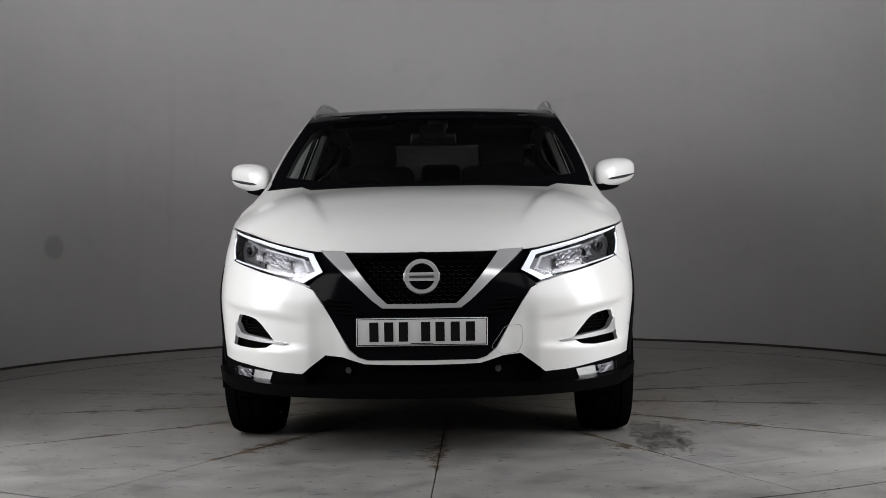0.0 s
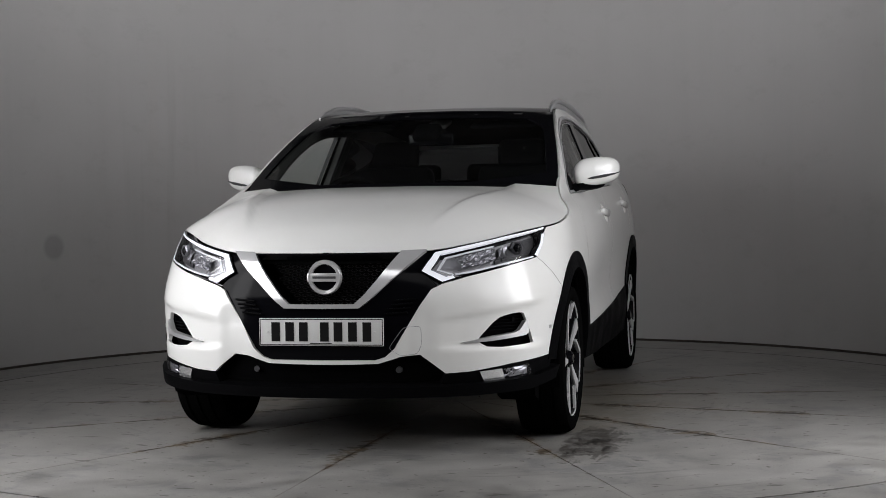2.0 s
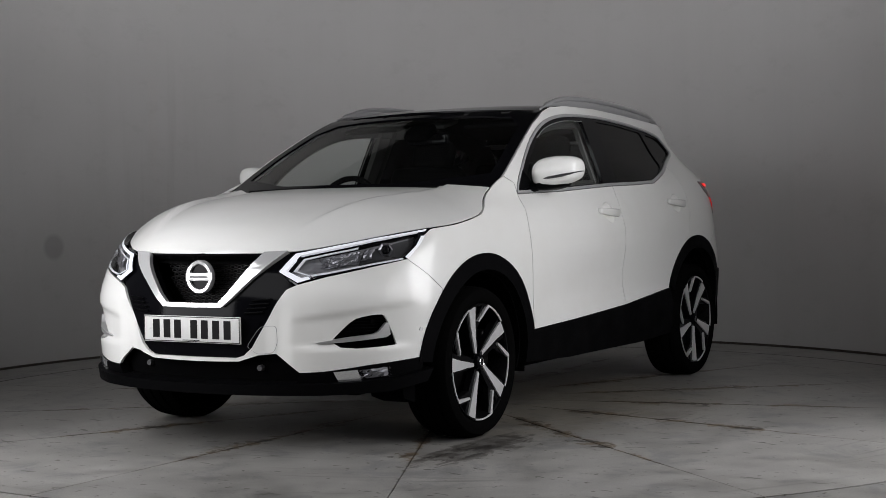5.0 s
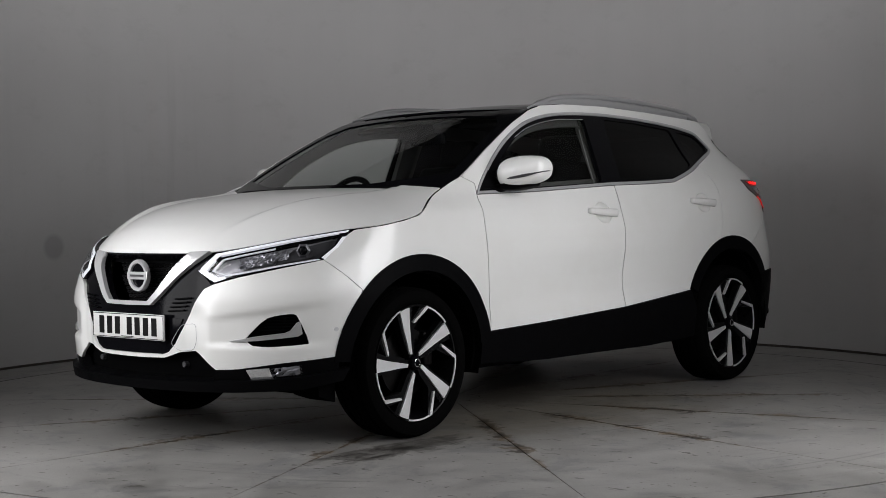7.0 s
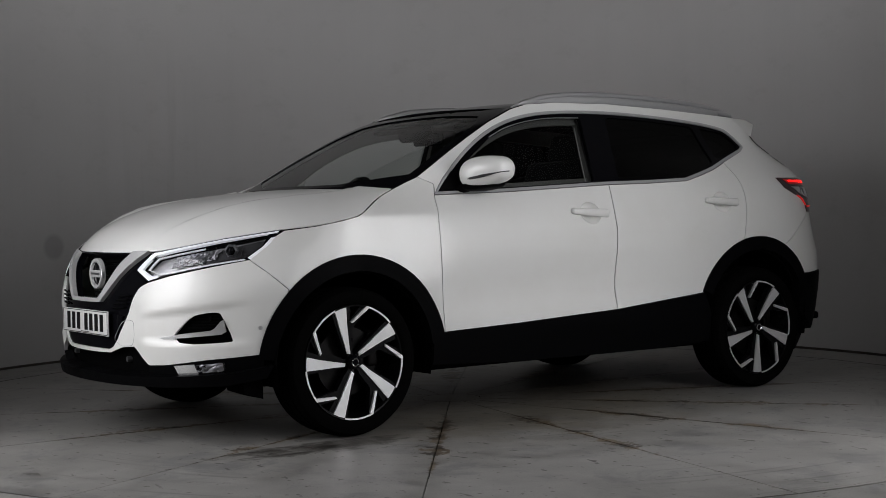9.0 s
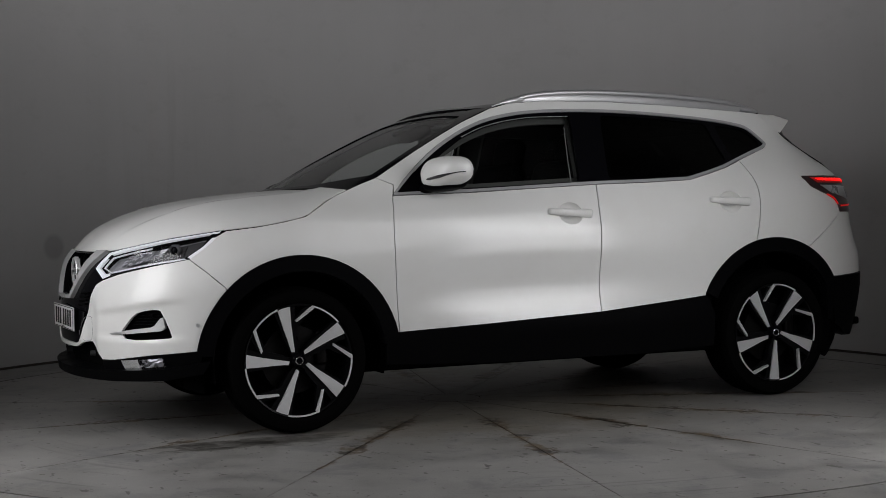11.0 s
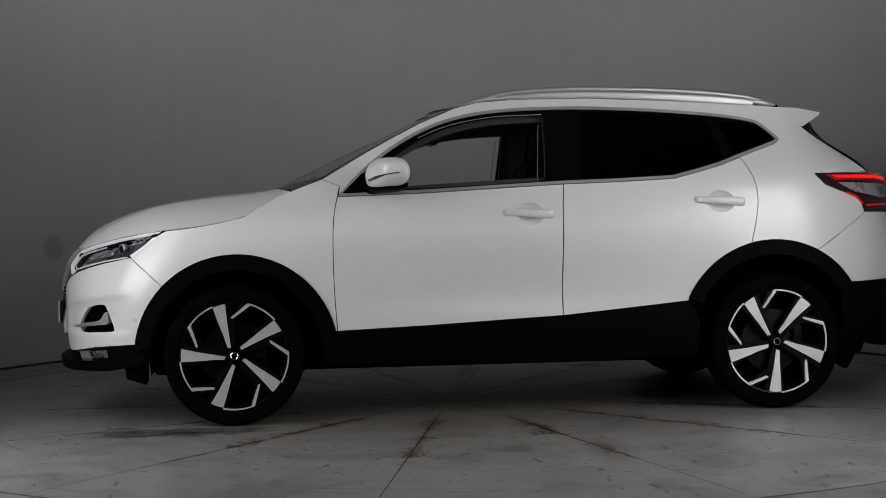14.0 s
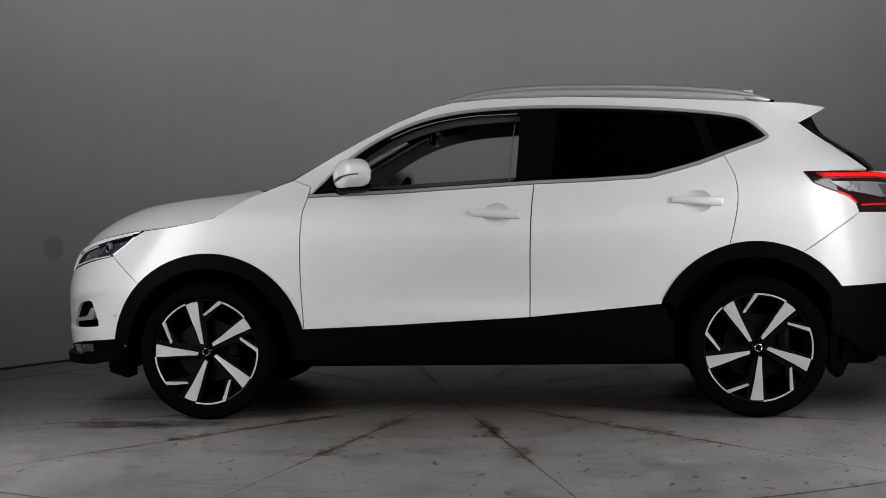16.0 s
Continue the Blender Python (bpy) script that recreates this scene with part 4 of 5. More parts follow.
    for r in range(13):
        z = 0.63 + 0.0165 * r
        for c in range(-9, 10):
            y = (c + 0.5 * (r % 2)) * 0.034
            lim = 0.128 + 0.155 * (z - 0.63) / 0.2
            if abs(y) < lim:
                x = 2.118 - 0.27 * y * y - 0.22 * (z - 0.63)
                n = len(verts)
                for dx, sy, sz in ((0.0, 0.0155, 0.0068), (0.0, 0.0125, 0.0048), (-0.02, 0.0125, 0.0048)):
                    for k in range(6):
                        a = math.pi / 3 * k
                        verts.append((x + dx, y + sy * math.cos(a), z + sz * 1.15 * math.sin(a)))
                for ring0 in (0, 6):
                    for k in range(6):
                        l = (k + 1) % 6
                        faces.append((n + ring0 + k, n + ring0 + l, n + ring0 + 6 + l, n + ring0 + 6 + k))
    tagged(mesh("honeycomb", verts, faces, MESH, grille, flat=True), kind="stuff")
    # round emblem, unlettered
    emblem = mesh("emblem", *turned_x(lathe([(0.0, 0.0), (0.056, 0.0), (0.06, 0.004)], 40), (2.148, 0, 0.738)), GLOSS, car, "round chrome emblem with a plain bar")
    mesh("ring", *turned_x(lathe([(0.052, 0.0), (0.054, 0.010), (0.067, 0.012), (0.071, 0.006), (0.071, -0.01)], 48), (2.15, 0, 0.738)), BRIGHT, emblem)
    part("bar", box((0.008, 0.146, 0.034), (2.157, 0, 0.738), 0.003), BRIGHT, emblem)
    part("bar_inlay", box((0.002, 0.098, 0.009), (2.1608, 0, 0.738)), FASCIA, emblem, "dark inlay")
    # number plate, its writing as plain bars
    plate = part("number_plate", box((0.008, 0.52, 0.111), (2.212, 0, 0.522), 0.003), PLATEWHITE, car, "white number plate with black bars")
    edge = [(0.2555, 0.051), (0.2555, -0.051), (-0.2555, -0.051), (-0.2555, 0.051)]
    for k in range(4):
        (a, b), (c, d) = edge[k], edge[(k + 1) % 4]
        part("border", box((0.001, abs(a - c) + 0.003, abs(b - d) + 0.003), (2.2166, (a + c) / 2, 0.522 + (b + d) / 2)), INK, plate)
    ys = [0.192, 0.132, 0.072, 0.015, -0.073, -0.131, -0.190]
    for y in ys:
        part("character_bar", box((0.0015, 0.036, 0.077), (2.2168, y, 0.523)), INK, plate)
    part("maker_line", box((0.001, 0.09, 0.003), (2.2166, 0.0, 0.4765)), INK, plate)
    for y in (-0.225, 0.225):
        part("screw_cap", box((0.002, 0.008, 0.008), (2.2168, y, 0.522), 0.0008), PLATEWHITE, plate)
    pl_back = [(13.0, 0.41), (15.5, 0.43), (20.0, 0.56), (0, 0.585), (-20.0, 0.56), (-15.5, 0.43), (-13.0, 0.41), (0, 0.41)]
    mesh("plate_holder", *panel(pl_back, nose, -0.006, 0.02, 0.03, gap=0, su=NS), GLOSS, car)
    # lower valance
    lowest = [(72.0, 0.398), (53.3, 0.377), (38.7, 0.353), (31.4, 0.347), (30, 0.30), (38, 0.275), (62, 0.30), (71, 0.33)]
    mid = [(31.8, 0.349), (24.4, 0.425), (19.1, 0.418), (13.3, 0.391), (0, 0.387), (-13.3, 0.391), (-19.1, 0.418), (-24.4, 0.425), (-31.8, 0.349), (-32, 0.29), (0, 0.27), (32, 0.29)]
    both("lower_bumper_corner", panel(lowest, nose, 0.002, 0.04, 0.03, gap=0, su=NS), PLASTIC, car, "black plastic lower bumper corner")
    mesh("lower_intake", *panel(mid, nose, -0.05, 0.02, 0.04, gap=0, su=NS), DARK, car, "black lower air intake")
    half_lip = [(74, 0.352), (62, 0.326), (38, 0.308), (20, 0.303)]
    half_under = [(20, 0.263), (38, 0.265), (60, 0.274), (72, 0.30)]
    lip = half_lip + [(0, 0.302)] + [(-a, z) for a, z in half_lip[::-1]] + [(-a, z) for a, z in half_under[::-1]] + [(0, 0.262)] + half_under
    mesh("front_lip", *panel(lip, lambda a, z: (*nose(a, z + 0.05)[:2], z), 0.024, 0.11, 0.016, gap=0, su=NS), PLASTIC, car, "black plastic front lip")
    for y in (-0.30, 0.30):
        bm = bmesh.new()
        bmesh.ops.create_cone(bm, cap_ends=True, segments=16, radius1=0.014, radius2=0.012, depth=0.03, matrix=pose(2.13, y, 0.365, 0, 90, 0))
        part("parking_sensor", bm, FASCIA, car)


def facets(a0, a1, low, high, nu, nv, depth, amp, s, seed):
    """A crumpled mirror behind the nose between two angles and two sloping lines."""
    q = random.Random(seed)

    def at(u, v):
        a = a0 + (a1 - a0) * u
        lo, hi = low[0] + (low[1] - low[0]) * u, high[0] + (high[1] - high[0]) * u
        x, y, z = nose(s * a, lo + (hi - lo) * v)
        return (x - depth + q.uniform(-amp, amp), y - s * (0.4 * depth + q.uniform(-amp, amp)), z + q.uniform(-amp, amp) * 0.3)
    return grid(nu, nv, at)


def turned_x(geometry, at):
    """A lathe piece about y, turned to face forward (x) at a place."""
    vs, fs = geometry
    return [(v[1] + at[0], v[0] + at[1], v[2] + at[2]) for v in vs], fs


def headlights(car):
    shell = [(23.8, 0.761), (27.3, 0.838), (36.2, 0.861), (49.6, 0.897), (60, 0.918), (67.3, 0.931), (66.5, 0.895), (64.9, 0.858), (62.2, 0.800), (51.3, 0.776), (37.7, 0.742), (29.8, 0.713)]
    drl = [(24.3, 0.761), (27.6, 0.833), (36.2, 0.856), (49.6, 0.891), (60, 0.912), (66.4, 0.925), (66.0, 0.916), (60, 0.905), (49.6, 0.8825), (36.4, 0.846), (29.2, 0.825), (26.6, 0.764), (31.0, 0.735), (33.0, 0.741), (33.6, 0.731), (30.0, 0.717)]
    lower = [(33.6, 0.748), (37.8, 0.756), (51.2, 0.789), (60.5, 0.808), (61.3, 0.803), (51.3, 0.782), (37.7, 0.748), (34, 0.742)]
    hook = [(61.4, 0.812), (64.2, 0.858), (65.0, 0.897), (66.3, 0.897), (65.2, 0.857), (62.6, 0.806)]
    box2 = [(49.5, 0.805), (49.8, 0.858), (57.0, 0.876), (58.5, 0.826)]
    for s in (1, -1):
        def m(loop):
            return [(s * a, z) for a, z in loop]
        lamp = mesh("headlight", *panel(m(shell), nose, -0.045, 0.01, 0.03, gap=-0.004, su=NS), LAMPBACK, car, "angular headlight with a white arrow-shaped light")
        mesh("bezel", *panel(m(shell), nose, -0.001, 0.05, 0.02, holes=[m([(26.4, 0.762), (29.4, 0.826), (49.5, 0.882), (63.5, 0.912), (63.8, 0.862), (60.8, 0.812), (50.8, 0.788), (38, 0.755), (31, 0.728)])], gap=0.001, su=NS), GLOSS, lamp)
        mesh("arrow_light", *panel(m(drl), nose, 0.001, 0.012, 0.012, gap=0, su=NS), DRL, lamp, "white arrow-shaped light, lit")
        arrow = [(28.4, 0.764), (30.4, 0.815), (36.5, 0.834), (45.5, 0.858), (45.5, 0.853), (36.5, 0.829), (31.0, 0.811), (29.3, 0.765), (33.4, 0.748), (33.2, 0.744)]
        mesh("inner_arrow_line", *panel(m(arrow), nose, -0.006, 0.006, 0.012, gap=0, su=NS), LINE, lamp)
        mesh("lower_light_line", *panel(m(lower), nose, 0.0, 0.006, 0.014, gap=0, su=NS), LINE, lamp)
        mesh("outer_light_hook", *panel(m(hook), nose, 0.0005, 0.006, 0.01, gap=0, su=NS), DRL, lamp)
        mesh("outer_chamber", *panel(m([(47.2, 0.79), (47.4, 0.858), (60, 0.895), (64.0, 0.90), (63.6, 0.86), (60.6, 0.815)]), nose, -0.036, 0.012, 0.02, gap=0, su=NS), FASCIA, lamp, "dark grey outer lamp chamber")
        mesh("lamp_box", *panel(m(box2), nose, -0.030, 0.012, 0.02, gap=0, su=NS), FASCIA, lamp)
        mesh("reflector", *facets(36.0, 46.2, (0.765, 0.793), (0.815, 0.842), 16, 8, 0.026, 0.0045, s, 5), REFLECTOR, lamp, "faceted mirror", flat=True)
        mesh("reflector", *facets(47.4, 50.2, (0.800, 0.806), (0.842, 0.850), 3, 4, 0.028, 0.005, s, 8), REFLECTOR, lamp, flat=True)
        p = Vector(nose(s * 54.0, 0.842)) - Vector((0.026, s * 0.012, 0))
        bm = bmesh.new()
        bmesh.ops.create_uvsphere(bm, u_segments=20, v_segments=12, radius=0.021, matrix=Matrix.Translation(p))
        part("projector", bm, GLOSS, lamp, "round projector lens")
        ring = lathe([(0.020, 0.012), (0.023, 0.016), (0.030, 0.010), (0.031, -0.004)], 6)
        face = pose(p.x, p.y, p.z, 0, 0, s * 40 - 90)
        mesh("projector_ring", [face @ Vector(v) for v in ring[0]], ring[1], REFLECTOR, lamp, "six-sided mirror ring", flat=True)
        cover = mesh("lens", *panel(m(shell), nose, 0.004, 0.003, 0.03, gap=0.001, su=NS), LENS, lamp, "clear lens")
        cover.visible_shadow = False


def mirrors(car):
    def shell(u, v, cut=None):
        a, b = 2 * math.pi * u, math.pi * (v - 0.5)
        c = abs(math.cos(b)) ** 0.55 * (1 if math.cos(b) >= 0 else -1)
        f = lambda t, e: math.copysign(abs(t) ** e, t)
        x = f(math.cos(a), 0.62) * c
        y = f(math.sin(a), 0.62) * c
        z = f(math.sin(b), 0.78 if b > 0 else 0.42)
        x = x * (0.082 if x > 0 else 0.088) - 0.042 * y
        taper = 1 - 0.12 * max(0.0, z) - 0.10 * max(0.0, y) - 0.16 * max(0.0, -z) ** 2
        return (0.588 + x * taper, 0.919 + 0.108 * y * (1 - 0.14 * max(0.0, -z) ** 2), 1.186 + 0.071 * z * (1 - 0.14 * max(0, y)) + 0.012 * y)
    g = grid(40, 24, shell)
    housings = both("door_mirror", (g[0], [f[::-1] for f in g[1]]), PAINT, car, "white door mirror on a black foot")
    def foot(u, v):
        p = shell(u, 0.5 * v)
        return (p[0] * 0.93 + 0.0 + 0.598 * 0.07 - 0.004, 0.887 + (p[1] - 0.919) * 0.62, 1.130 + (p[2] - 1.186) * 0.5)
    fg = grid(32, 10, foot)
    for s, ob in zip((1, -1), housings):
        geometry = (fg[0], [f[::-1] for f in fg[1]]) if s == 1 else flipped(fg[0], [f[::-1] for f in fg[1]])
        mesh("mirror_foot", *geometry, PLASTIC, ob, "black mirror foot")
        pts = []
        for i in range(15):
            t = i / 14
            p = shell(-0.03 + 0.285 * t, 0.5 - 0.012 - 0.04 * (1 - t))
            pts.append((p[0] + 0.001, s * (p[1] + 0.001), p[2]))
        mesh("indicator_strip", *tube(pts, [0.0035 + 0.0065 * max(0.0, 1 - abs(i - 3) / 6) if i else 0.002 for i in range(15)], 6, 0.8), FASCIA, ob, "dark grey indicator strip")
        arm = [(0.66, s * 0.775, 1.10), (0.645, s * 0.81, 1.105), (0.63, s * 0.85, 1.118), (0.615, s * 0.90, 1.132)]
        mesh("mirror_arm", *tube(arm, [0.045, 0.04, 0.035, 0.03], 10, 0.55), PLASTIC, ob)
        sail = [(0.80, 1.09), (0.70, 1.19), (0.62, 1.115)]
        sg = panel(sail, left, 0.006, 0.02, 0.03, gap=0)
        mesh("mirror_sail", *(sg if s == 1 else flipped(*sg)), PLASTIC, ob)
        mesh("mirror_glass", *skin(*grid(6, 6, lambda u, v: (0.553 - 0.02 * u, s * (0.85 + 0.07 * u), 1.168 + 0.055 * v)), 0.004), CHROME, ob)


def wheel(car, x, y, spin):
    """A wheel about its hub, the face towards +y."""
    s = 1 if y > 0 else -1
    hub = new("wheel", None)
    hub.parent = car
    hub.matrix_basis = pose(x, y, 0.334, 0, 0, 0 if s > 0 else 180)
    tagged(hub, "black and machined alloy wheel with a low black tyre")
    prof = [(0.250, -0.19), (0.262, -0.205), (0.29, -0.215), (0.318, -0.208), (0.329, -0.185), (0.3315, -0.161), (0.325, -0.159), (0.325, -0.151), (0.3325, -0.149), (0.334, -0.106), (0.327, -0.104), (0.327, -0.096), (0.334, -0.094), (0.3325, -0.051), (0.325, -0.049), (0.325, -0.041), (0.3315, -0.039), (0.329, -0.018), (0.317, 0.004), (0.296, 0.012), (0.276, 0.008), (0.266, 0.002), (0.258, -0.008)]
    mesh("tyre", *lathe(prof, 72), RUBBER, hub, "black road tyre")
    rim = mesh("rim", *lathe([(0.258, -0.008), (0.256, 0.0), (0.249, -0.002), (0.244, -0.02), (0.235, -0.06), (0.232, -0.19), (0.25, -0.2)], 72), RIMBLACK, hub, "black rim")
    disc = lathe([(0.03, -0.07), (0.155, -0.07), (0.155, -0.095), (0.03, -0.095)], 48)
    mesh("brake_disc", *disc, STEEL, hub)
    mesh("rim_back", *lathe([(0.0, -0.12), (0.245, -0.12)], 40), DARK, hub)
    part("brake_caliper", box((0.06, 0.06, 0.16), (-0.125 * s, -0.075, 0.05), 0.015), STEEL, hub)
    mesh("hub_cap", *lathe([(0.0, 0.004), (0.024, 0.003), (0.031, -0.003), (0.036, -0.03)], 32), GLOSS, hub)
    mesh("cap_ring", *lathe([(0.014, 0.0042), (0.0165, 0.006), (0.019, 0.0045)], 32), CHROME, hub)

    def plate(points, h0, h1, m, name, bevel=0.003):
        bm = bmesh.new()
        vs = [bm.verts.new((r * math.sin(radians(a)), h(r), r * math.cos(radians(a)))) for r, a in points for h in (h1,)]
        f = bm.faces.new(vs)
        f.normal_update()
        if f.normal.y < 0:
            f.normal_flip()
        bmesh.ops.extrude_face_region(bm, geom=[f])
        for v in vs:
            v.co.y -= h0
        bmesh.ops.recalc_face_normals(bm, faces=bm.faces[:])
        return part(name, bm, m, rim)
    dish = lambda r: -0.012 + 0.010 * (r / 0.25) ** 2
    under = lambda r: -0.020 + 0.010 * (r / 0.25) ** 2
    for k in range(5):
        b = spin + 72 * k
        # view from outside: angles clockwise from the top; x runs forward, so mirror the angle
        def turn(points):
            return [(r, -(a + b)) for r, a in points]
        plate(turn([(0.050, -21), (0.041, -4), (0.10, 4.5), (0.17, 7), (0.25, 9), (0.254, -5), (0.17, -7), (0.10, -10)]), 0.03, dish, MACHINED, "spoke_face")
        plate(turn([(0.03, -30), (0.03, 25), (0.10, 14), (0.17, 13), (0.247, 15), (0.249, -9), (0.17, -11), (0.10, -17)]), 0.035, under, RIMBLACK, "spoke")
        arc = [(0.2565, -5 - 34 * i / 12) for i in range(13)] + [(0.181, -59), (0.176, -55.5), (0.246, -36)] + [(0.2490, -36 + 31 * i / 10) for i in range(11)]
        plate(turn(arc), 0.02, lambda r: dish(r) + 0.004, MACHINED, "rim_hook")
        plate(turn([(0.245, -36), (0.245, -46), (0.17, -66), (0.06, -60), (0.06, -50), (0.15, -54)]), 0.03, under, RIMBLACK, "spoke")
    return hub


def cabin(car):
    part("cabin_floor", box((3.3, 1.5, 0.04), (-0.35, 0, 0.36), 0.01), DARK, car)
    part("underbody", box((2.9, 1.34, 0.10), (0.05, 0, 0.285), 0.03), DARK, car)
    part("engine_undertray", box((0.75, 1.0, 0.05), (1.35, 0, 0.235), 0.02), DARK, car)
    for y in (-0.45, 0.45):
        part("chassis_rail", box((2.2, 0.09, 0.05), (0.1, y, 0.245), 0.015), DARK, car)
    part("exhaust_silencer", box((0.5, 0.7, 0.14), (-1.75, 0.05, 0.27), 0.06), STEEL, car)
    part("engine_block", box((0.75, 1.0, 0.45), (1.5, 0, 0.55), 0.05), DARK, car)
    part("bulkhead", box((0.05, 1.45, 0.65), (1.02, 0, 0.70), 0.01), DARK, car)
    part("boot_wall", box((0.05, 1.3, 0.55), (-1.42, 0, 0.7), 0.02), DARK, car)
    dash = box((0.50, 1.46, 0.24), (0.86, 0, 0.985), 0.06)
    part("dashboard", dash, CLOTH, car, "black dashboard")
    part("instrument_hood", box((0.22, 0.34, 0.08), (0.70, -0.37, 1.10), 0.035), CLOTH, car)
    part("centre_console", box((0.9, 0.22, 0.35), (0.35, 0, 0.6), 0.04), CLOTH, car)
    ringv, ringf = [], []
    for i in range(40):
        a = 2 * math.pi * i / 40
        for k in range(8):
            b = 2 * math.pi * k / 8
            r = 0.18 + 0.016 * math.cos(b)
            ringv.append((0.016 * math.sin(b), r * math.cos(a), r * math.sin(a)))
    for i in range(40):
        for k in range(8):
            j, l = (i + 1) % 40, (k + 1) % 8
            ringf.append((i * 8 + k, j * 8 + k, j * 8 + l, i * 8 + l))
    sw = mesh("steering_wheel", ringv, ringf, CLOTH, car, "black steering wheel")
    sw.matrix_basis = pose(0.53, -0.37, 1.02, 0, -24, 0)
    part("spoke_bar", box((0.02, 0.33, 0.05), (0, 0, 0), 0.01), CLOTH, sw)
    part("airbag_boss", box((0.05, 0.14, 0.12), (0.01, 0, 0), 0.02), CLOTH, sw)
    for y in (-0.37, 0.37):
        seat = part("front_seat", box((0.52, 0.50, 0.16), (0.05, y, 0.62), 0.06), CLOTH, car, "black leather front seat")
        back = box((0.14, 0.48, 0.66), (-0.26, y, 0.94), 0.06, pose(0, 0, 0, 0, -16, 0))
        part("backrest", back, CLOTH, seat)
        part("headrest", box((0.10, 0.27, 0.17), (-0.40, y, 1.325), 0.045, pose(0, 0, 0, 0, -12, 0)), CLOTH, seat)
        part("headrest_post", box((0.012, 0.13, 0.12), (-0.385, y, 1.22), 0.004), STEEL, seat)
    bench = part("rear_seat", box((0.5, 1.3, 0.16), (-0.82, 0, 0.62), 0.06), CLOTH, car, "black leather rear bench")
    part("backrest", box((0.14, 1.3, 0.62), (-1.14, 0, 0.90), 0.06, pose(0, 0, 0, 0, -18, 0)), CLOTH, bench)
    for y in (-0.42, 0, 0.42):
        part("headrest", box((0.09, 0.25, 0.13), (-1.22, y, 1.235), 0.04, pose(0, 0, 0, 0, -14, 0)), CLOTH, bench)
    mirror = part("rear_view_mirror", box((0.035, 0.25, 0.065), (0.27, 0, 1.385), 0.015), GLOSS, car, "black rear-view mirror")
    part("sensor_housing", box((0.15, 0.14, 0.06), (0.355, 0, 1.415), 0.025, pose(0, 0, 0, 0, 22, 0)), DARK, mirror)
    for y in (-0.38, 0.38):
        part("sun_visor", box((0.14, 0.34, 0.02), (0.19, y, 1.455), 0.008, pose(0, 0, 0, 0, 12, 0)), DARK, car)
    part("tailgate_header", box((0.03, 1.16, 0.09), (-1.44, 0, 1.478), 0.01), DARK, car)
    part("overhead_console", box((0.16, 0.11, 0.02), (0.16, 0.02, 1.468), 0.006, pose(0, 0, 0, 0, 14, 0)), TRIM, car, "grey overhead console")
    cowl = grid(4, 20, lambda u, v: (1.25 - 0.16 * u - 0.17 * (2 * v - 1) ** 2, (2 * v - 1) * 0.76, 1.083 + 0.012 * u))
    mesh("windscreen_cowl", *cowl, PLASTIC, car)
    for y0, y1 in ((-0.55, 0.05), (0.05, 0.62)):
        pts = [(lambda q: (q[0] + 0.012, q[1], q[2]))(screen((y0 + (y1 - y0) * i / 10) / 0.75, 1.112 + 0.004 * math.sin(math.pi * i / 10))) for i in range(11)]
        mesh("wiper", *tube(pts, 0.007, 6), PLASTIC, car)


def build_car():
    car = new("car", None)
    tagged(car, "white five-door crossover car with black roof and plastic trim", "car")
    side_panels(car)
    hood(car)
    upper(car)
    rear(car)
    front(car)
    headlights(car)
    mirrors(car)
    for x, y, spin in ((1.323, 0.885, -18), (-1.323, 0.885, 36), (1.323, -0.885, 10), (-1.323, -0.885, 24)):
        wheel(car, x, y, spin)
    cabin(car)
    return car


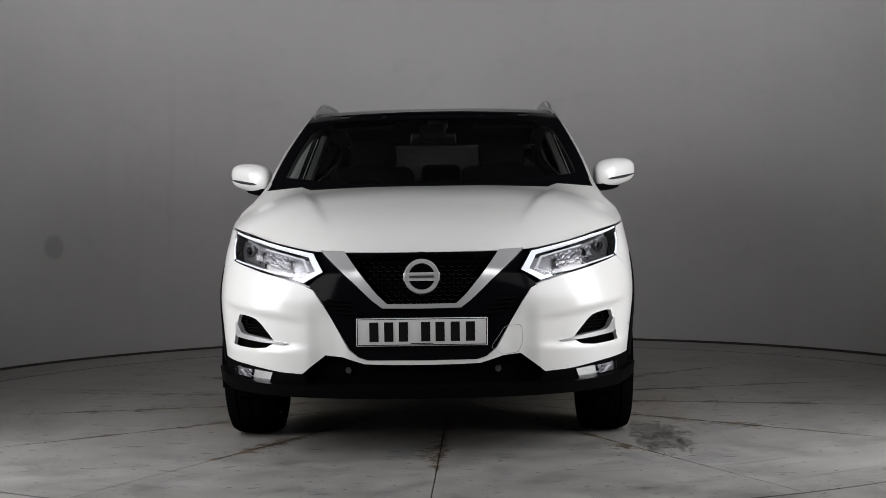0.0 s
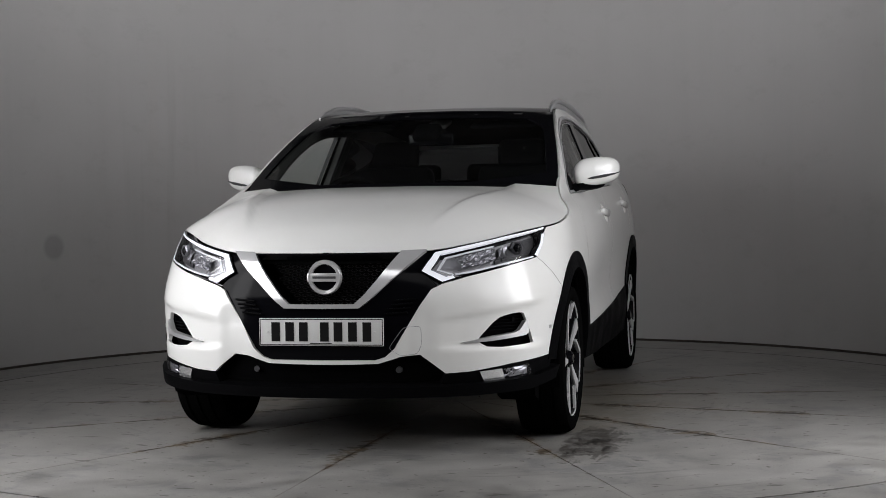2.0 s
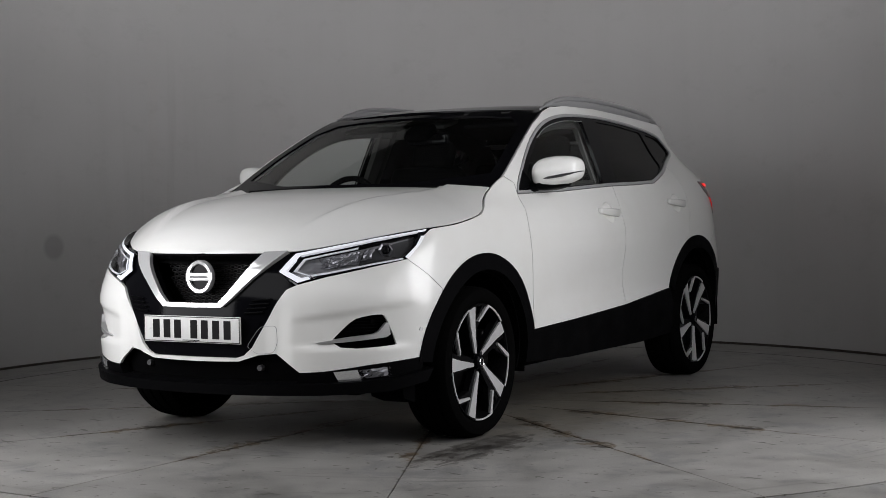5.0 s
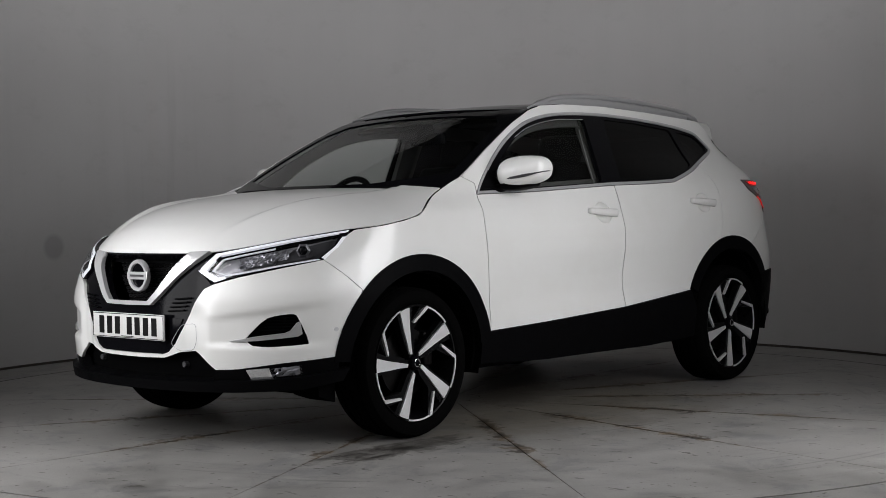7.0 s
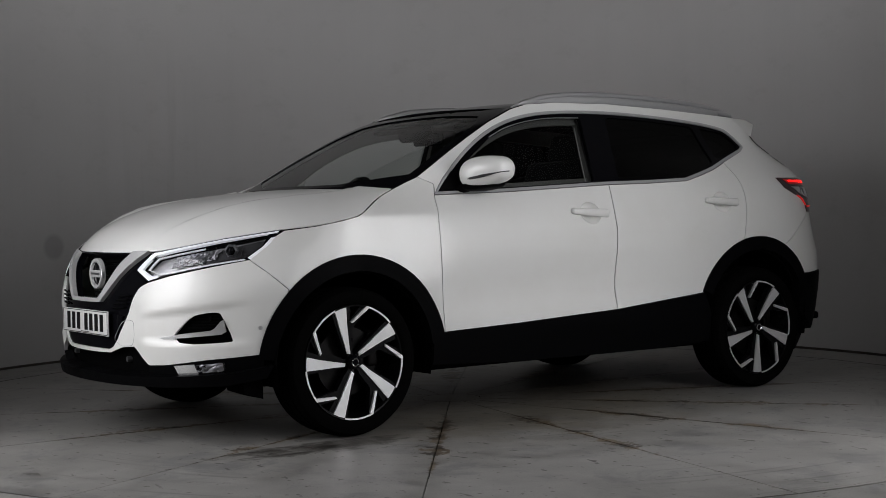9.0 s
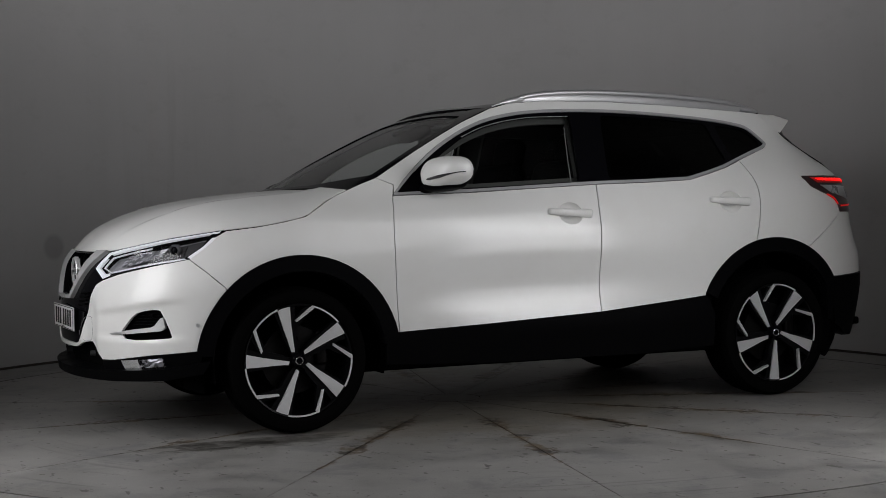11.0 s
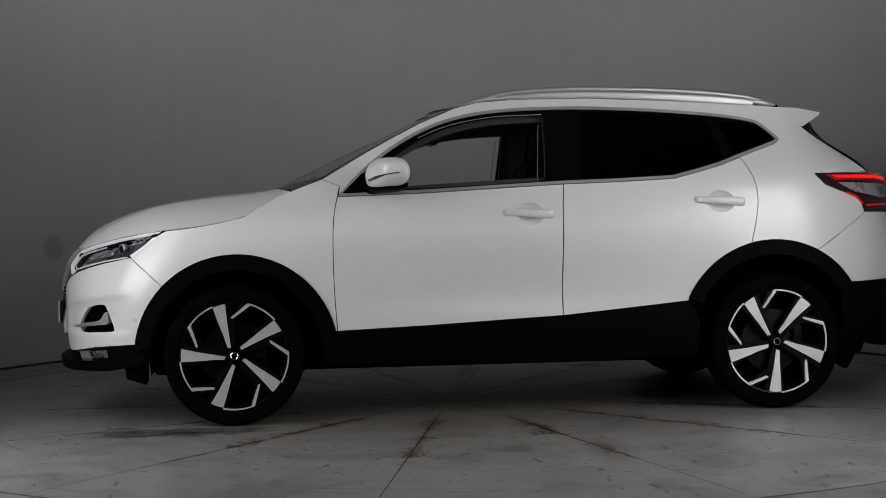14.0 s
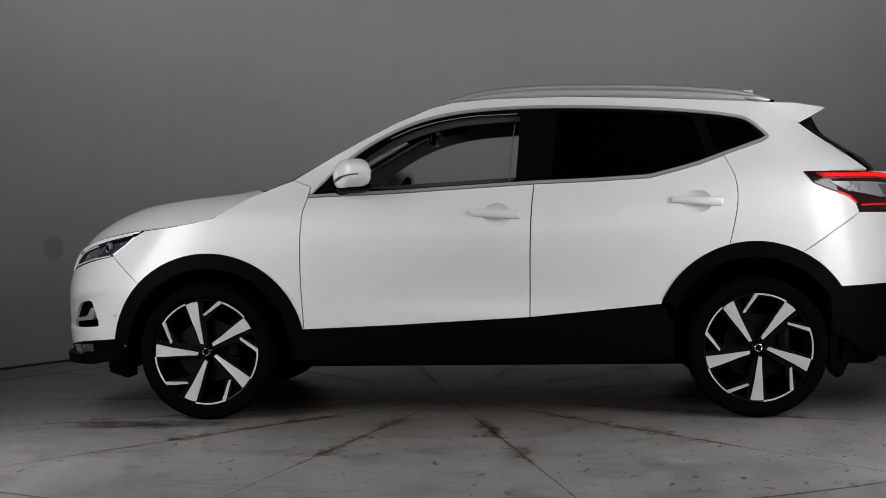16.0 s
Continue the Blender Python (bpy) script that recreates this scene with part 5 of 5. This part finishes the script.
# ---- the studio ----
def studio():
    """Curved wall, floor round the turntable, ceiling, an added light-blocking board and the dim room behind the
    camera.
    """
    R, CX, CY = 3.27, -0.04, 0.30

    def wall(u, v):
        a = radians(-38 + 256 * u)
        r = R + (0.0 if v < 0.5 else 0.14)
        return (CX + r * math.cos(a), CY + r * math.sin(a), (0.0, 4.2, 4.2, 0.0)[round(v * 3)])
    g = grid(96, 3, wall)
    tagged(mesh("wall_curved", *g, WALL), "grey-white curved studio wall with paint runs", "wall", kind="structure")

    def floor(u, v):
        a = 2 * math.pi * u
        r0 = 2.985
        d = (math.cos(a), math.sin(a))
        k = min(8.0 / max(abs(d[0]), 1e-6), 11.0 / max(abs(d[1]), 1e-6))
        r = r0 + (k - r0) * v ** 2
        return (r * d[0], r * d[1], 0.0)
    g = grid(120, 10, floor)
    tagged(mesh("floor", *g, CONCRETE), "worn grey concrete floor round the turntable", "floor", kind="structure")
    pit = lathe([(0.05, -0.012), (3.1, -0.012)], 96, "z")
    tagged(mesh("turntable_pit", *pit, JOINT), "dark gap round the turntable", "floor", kind="structure")
    skirt = grid(96, 1, lambda u, v: (CX + (R - 0.006) * math.cos(radians(-38 + 256 * u)), CY + (R - 0.006) * math.sin(radians(-38 + 256 * u)), 0.017 * v))
    tagged(mesh("trim", *skirt, JOINT), "dark scuffed strip at the wall foot", "trim", kind="structure")
    # unseen board, added to hold the upper lamps' light off what lies below
    flag_box = box((4.9, 3.8, 0.1), (0, -1.1, 3.15))
    tagged(part("light_flag", flag_box, CEILING, None), "dark board added out of view to block lamp light", "ceiling", kind="structure")
    c = box((16, 22, 0.1), (0, 0, 4.6))
    tagged(part("ceiling", c, CEILING, None), "dark studio ceiling", "ceiling", kind="structure")
    for name, size, at in (("wall_back", (16.2, 0.2, 4.6), (0, -11, 2.3)), ("wall_far", (16.2, 0.2, 4.6), (0, 11, 2.3)), ("wall_west", (0.2, 22, 4.6), (-8, 0, 2.3)), ("wall_east", (0.2, 22, 4.6), (8, 0, 2.3))):
        tagged(part(name, box(size, at), CEILING, None), "dark studio room wall", "wall", kind="structure")


def turntable():
    table = new("turntable", None)
    tagged(table, "round concrete turntable in fourteen wedges with stained joints", "turntable")
    marks = [JOINT_ZERO + JOINT_STEP * (k - 7) for k in range(14)]
    for k in range(14):
        a0 = marks[k]
        a1 = marks[k + 1] if k < 13 else marks[0] + 360
        verts, faces = [], []
        n, rings = 10, 56
        for i in range(n + 1):
            for j in range(rings + 1):
                r = 0.16 + (2.968 - 0.16) * j / rings
                # the edges beside the joints are chipped
                chip = max(0.0, noise.noise(Vector((r * 9.0, k * 5.3, 1.0 if i else 4.0)))) * 0.004 if i in (0, n) else 0.0
                gap = math.degrees((0.0018 + chip) / r)
                u = i / n
                a = radians(a0 + gap * (1 - u) + (a1 - a0 - gap) * u) if i in (0, n) else radians(a0 + (a1 - a0) * u)
                verts.append((r * math.cos(a), r * math.sin(a), 0.0))
        for i in range(n):
            for j in range(rings):
                faces.append((i * (rings + 1) + j, i * (rings + 1) + j + 1, (i + 1) * (rings + 1) + j + 1, (i + 1) * (rings + 1) + j))
        mesh("slab", *skin(verts, faces, 0.011), TABLETOP, table)
    mesh("centre_plate", *lathe([(0.0, 0.0), (0.155, 0.0), (0.155, -0.03)], 32, "z"), TABLETOP, table)
    return table


studio()
table = turntable()
car = build_car()


def motions():
    """The table turns at a steady pace and carries the car."""
    spins, drives = [], []
    offset = Vector((0.1983, 0.0689, 0.0))
    for i in range(33):
        t = i * 0.5
        h = heading(t)
        spins.append((t, pose(0, 0, 0, 0, 0, -h)))
        turn = pose(0, 0, 0, 0, 0, -90 - h)
        drives.append((t, Matrix.Translation(turn @ -offset) @ turn))
    walk(table, spins)
    walk(car, drives)


motions()
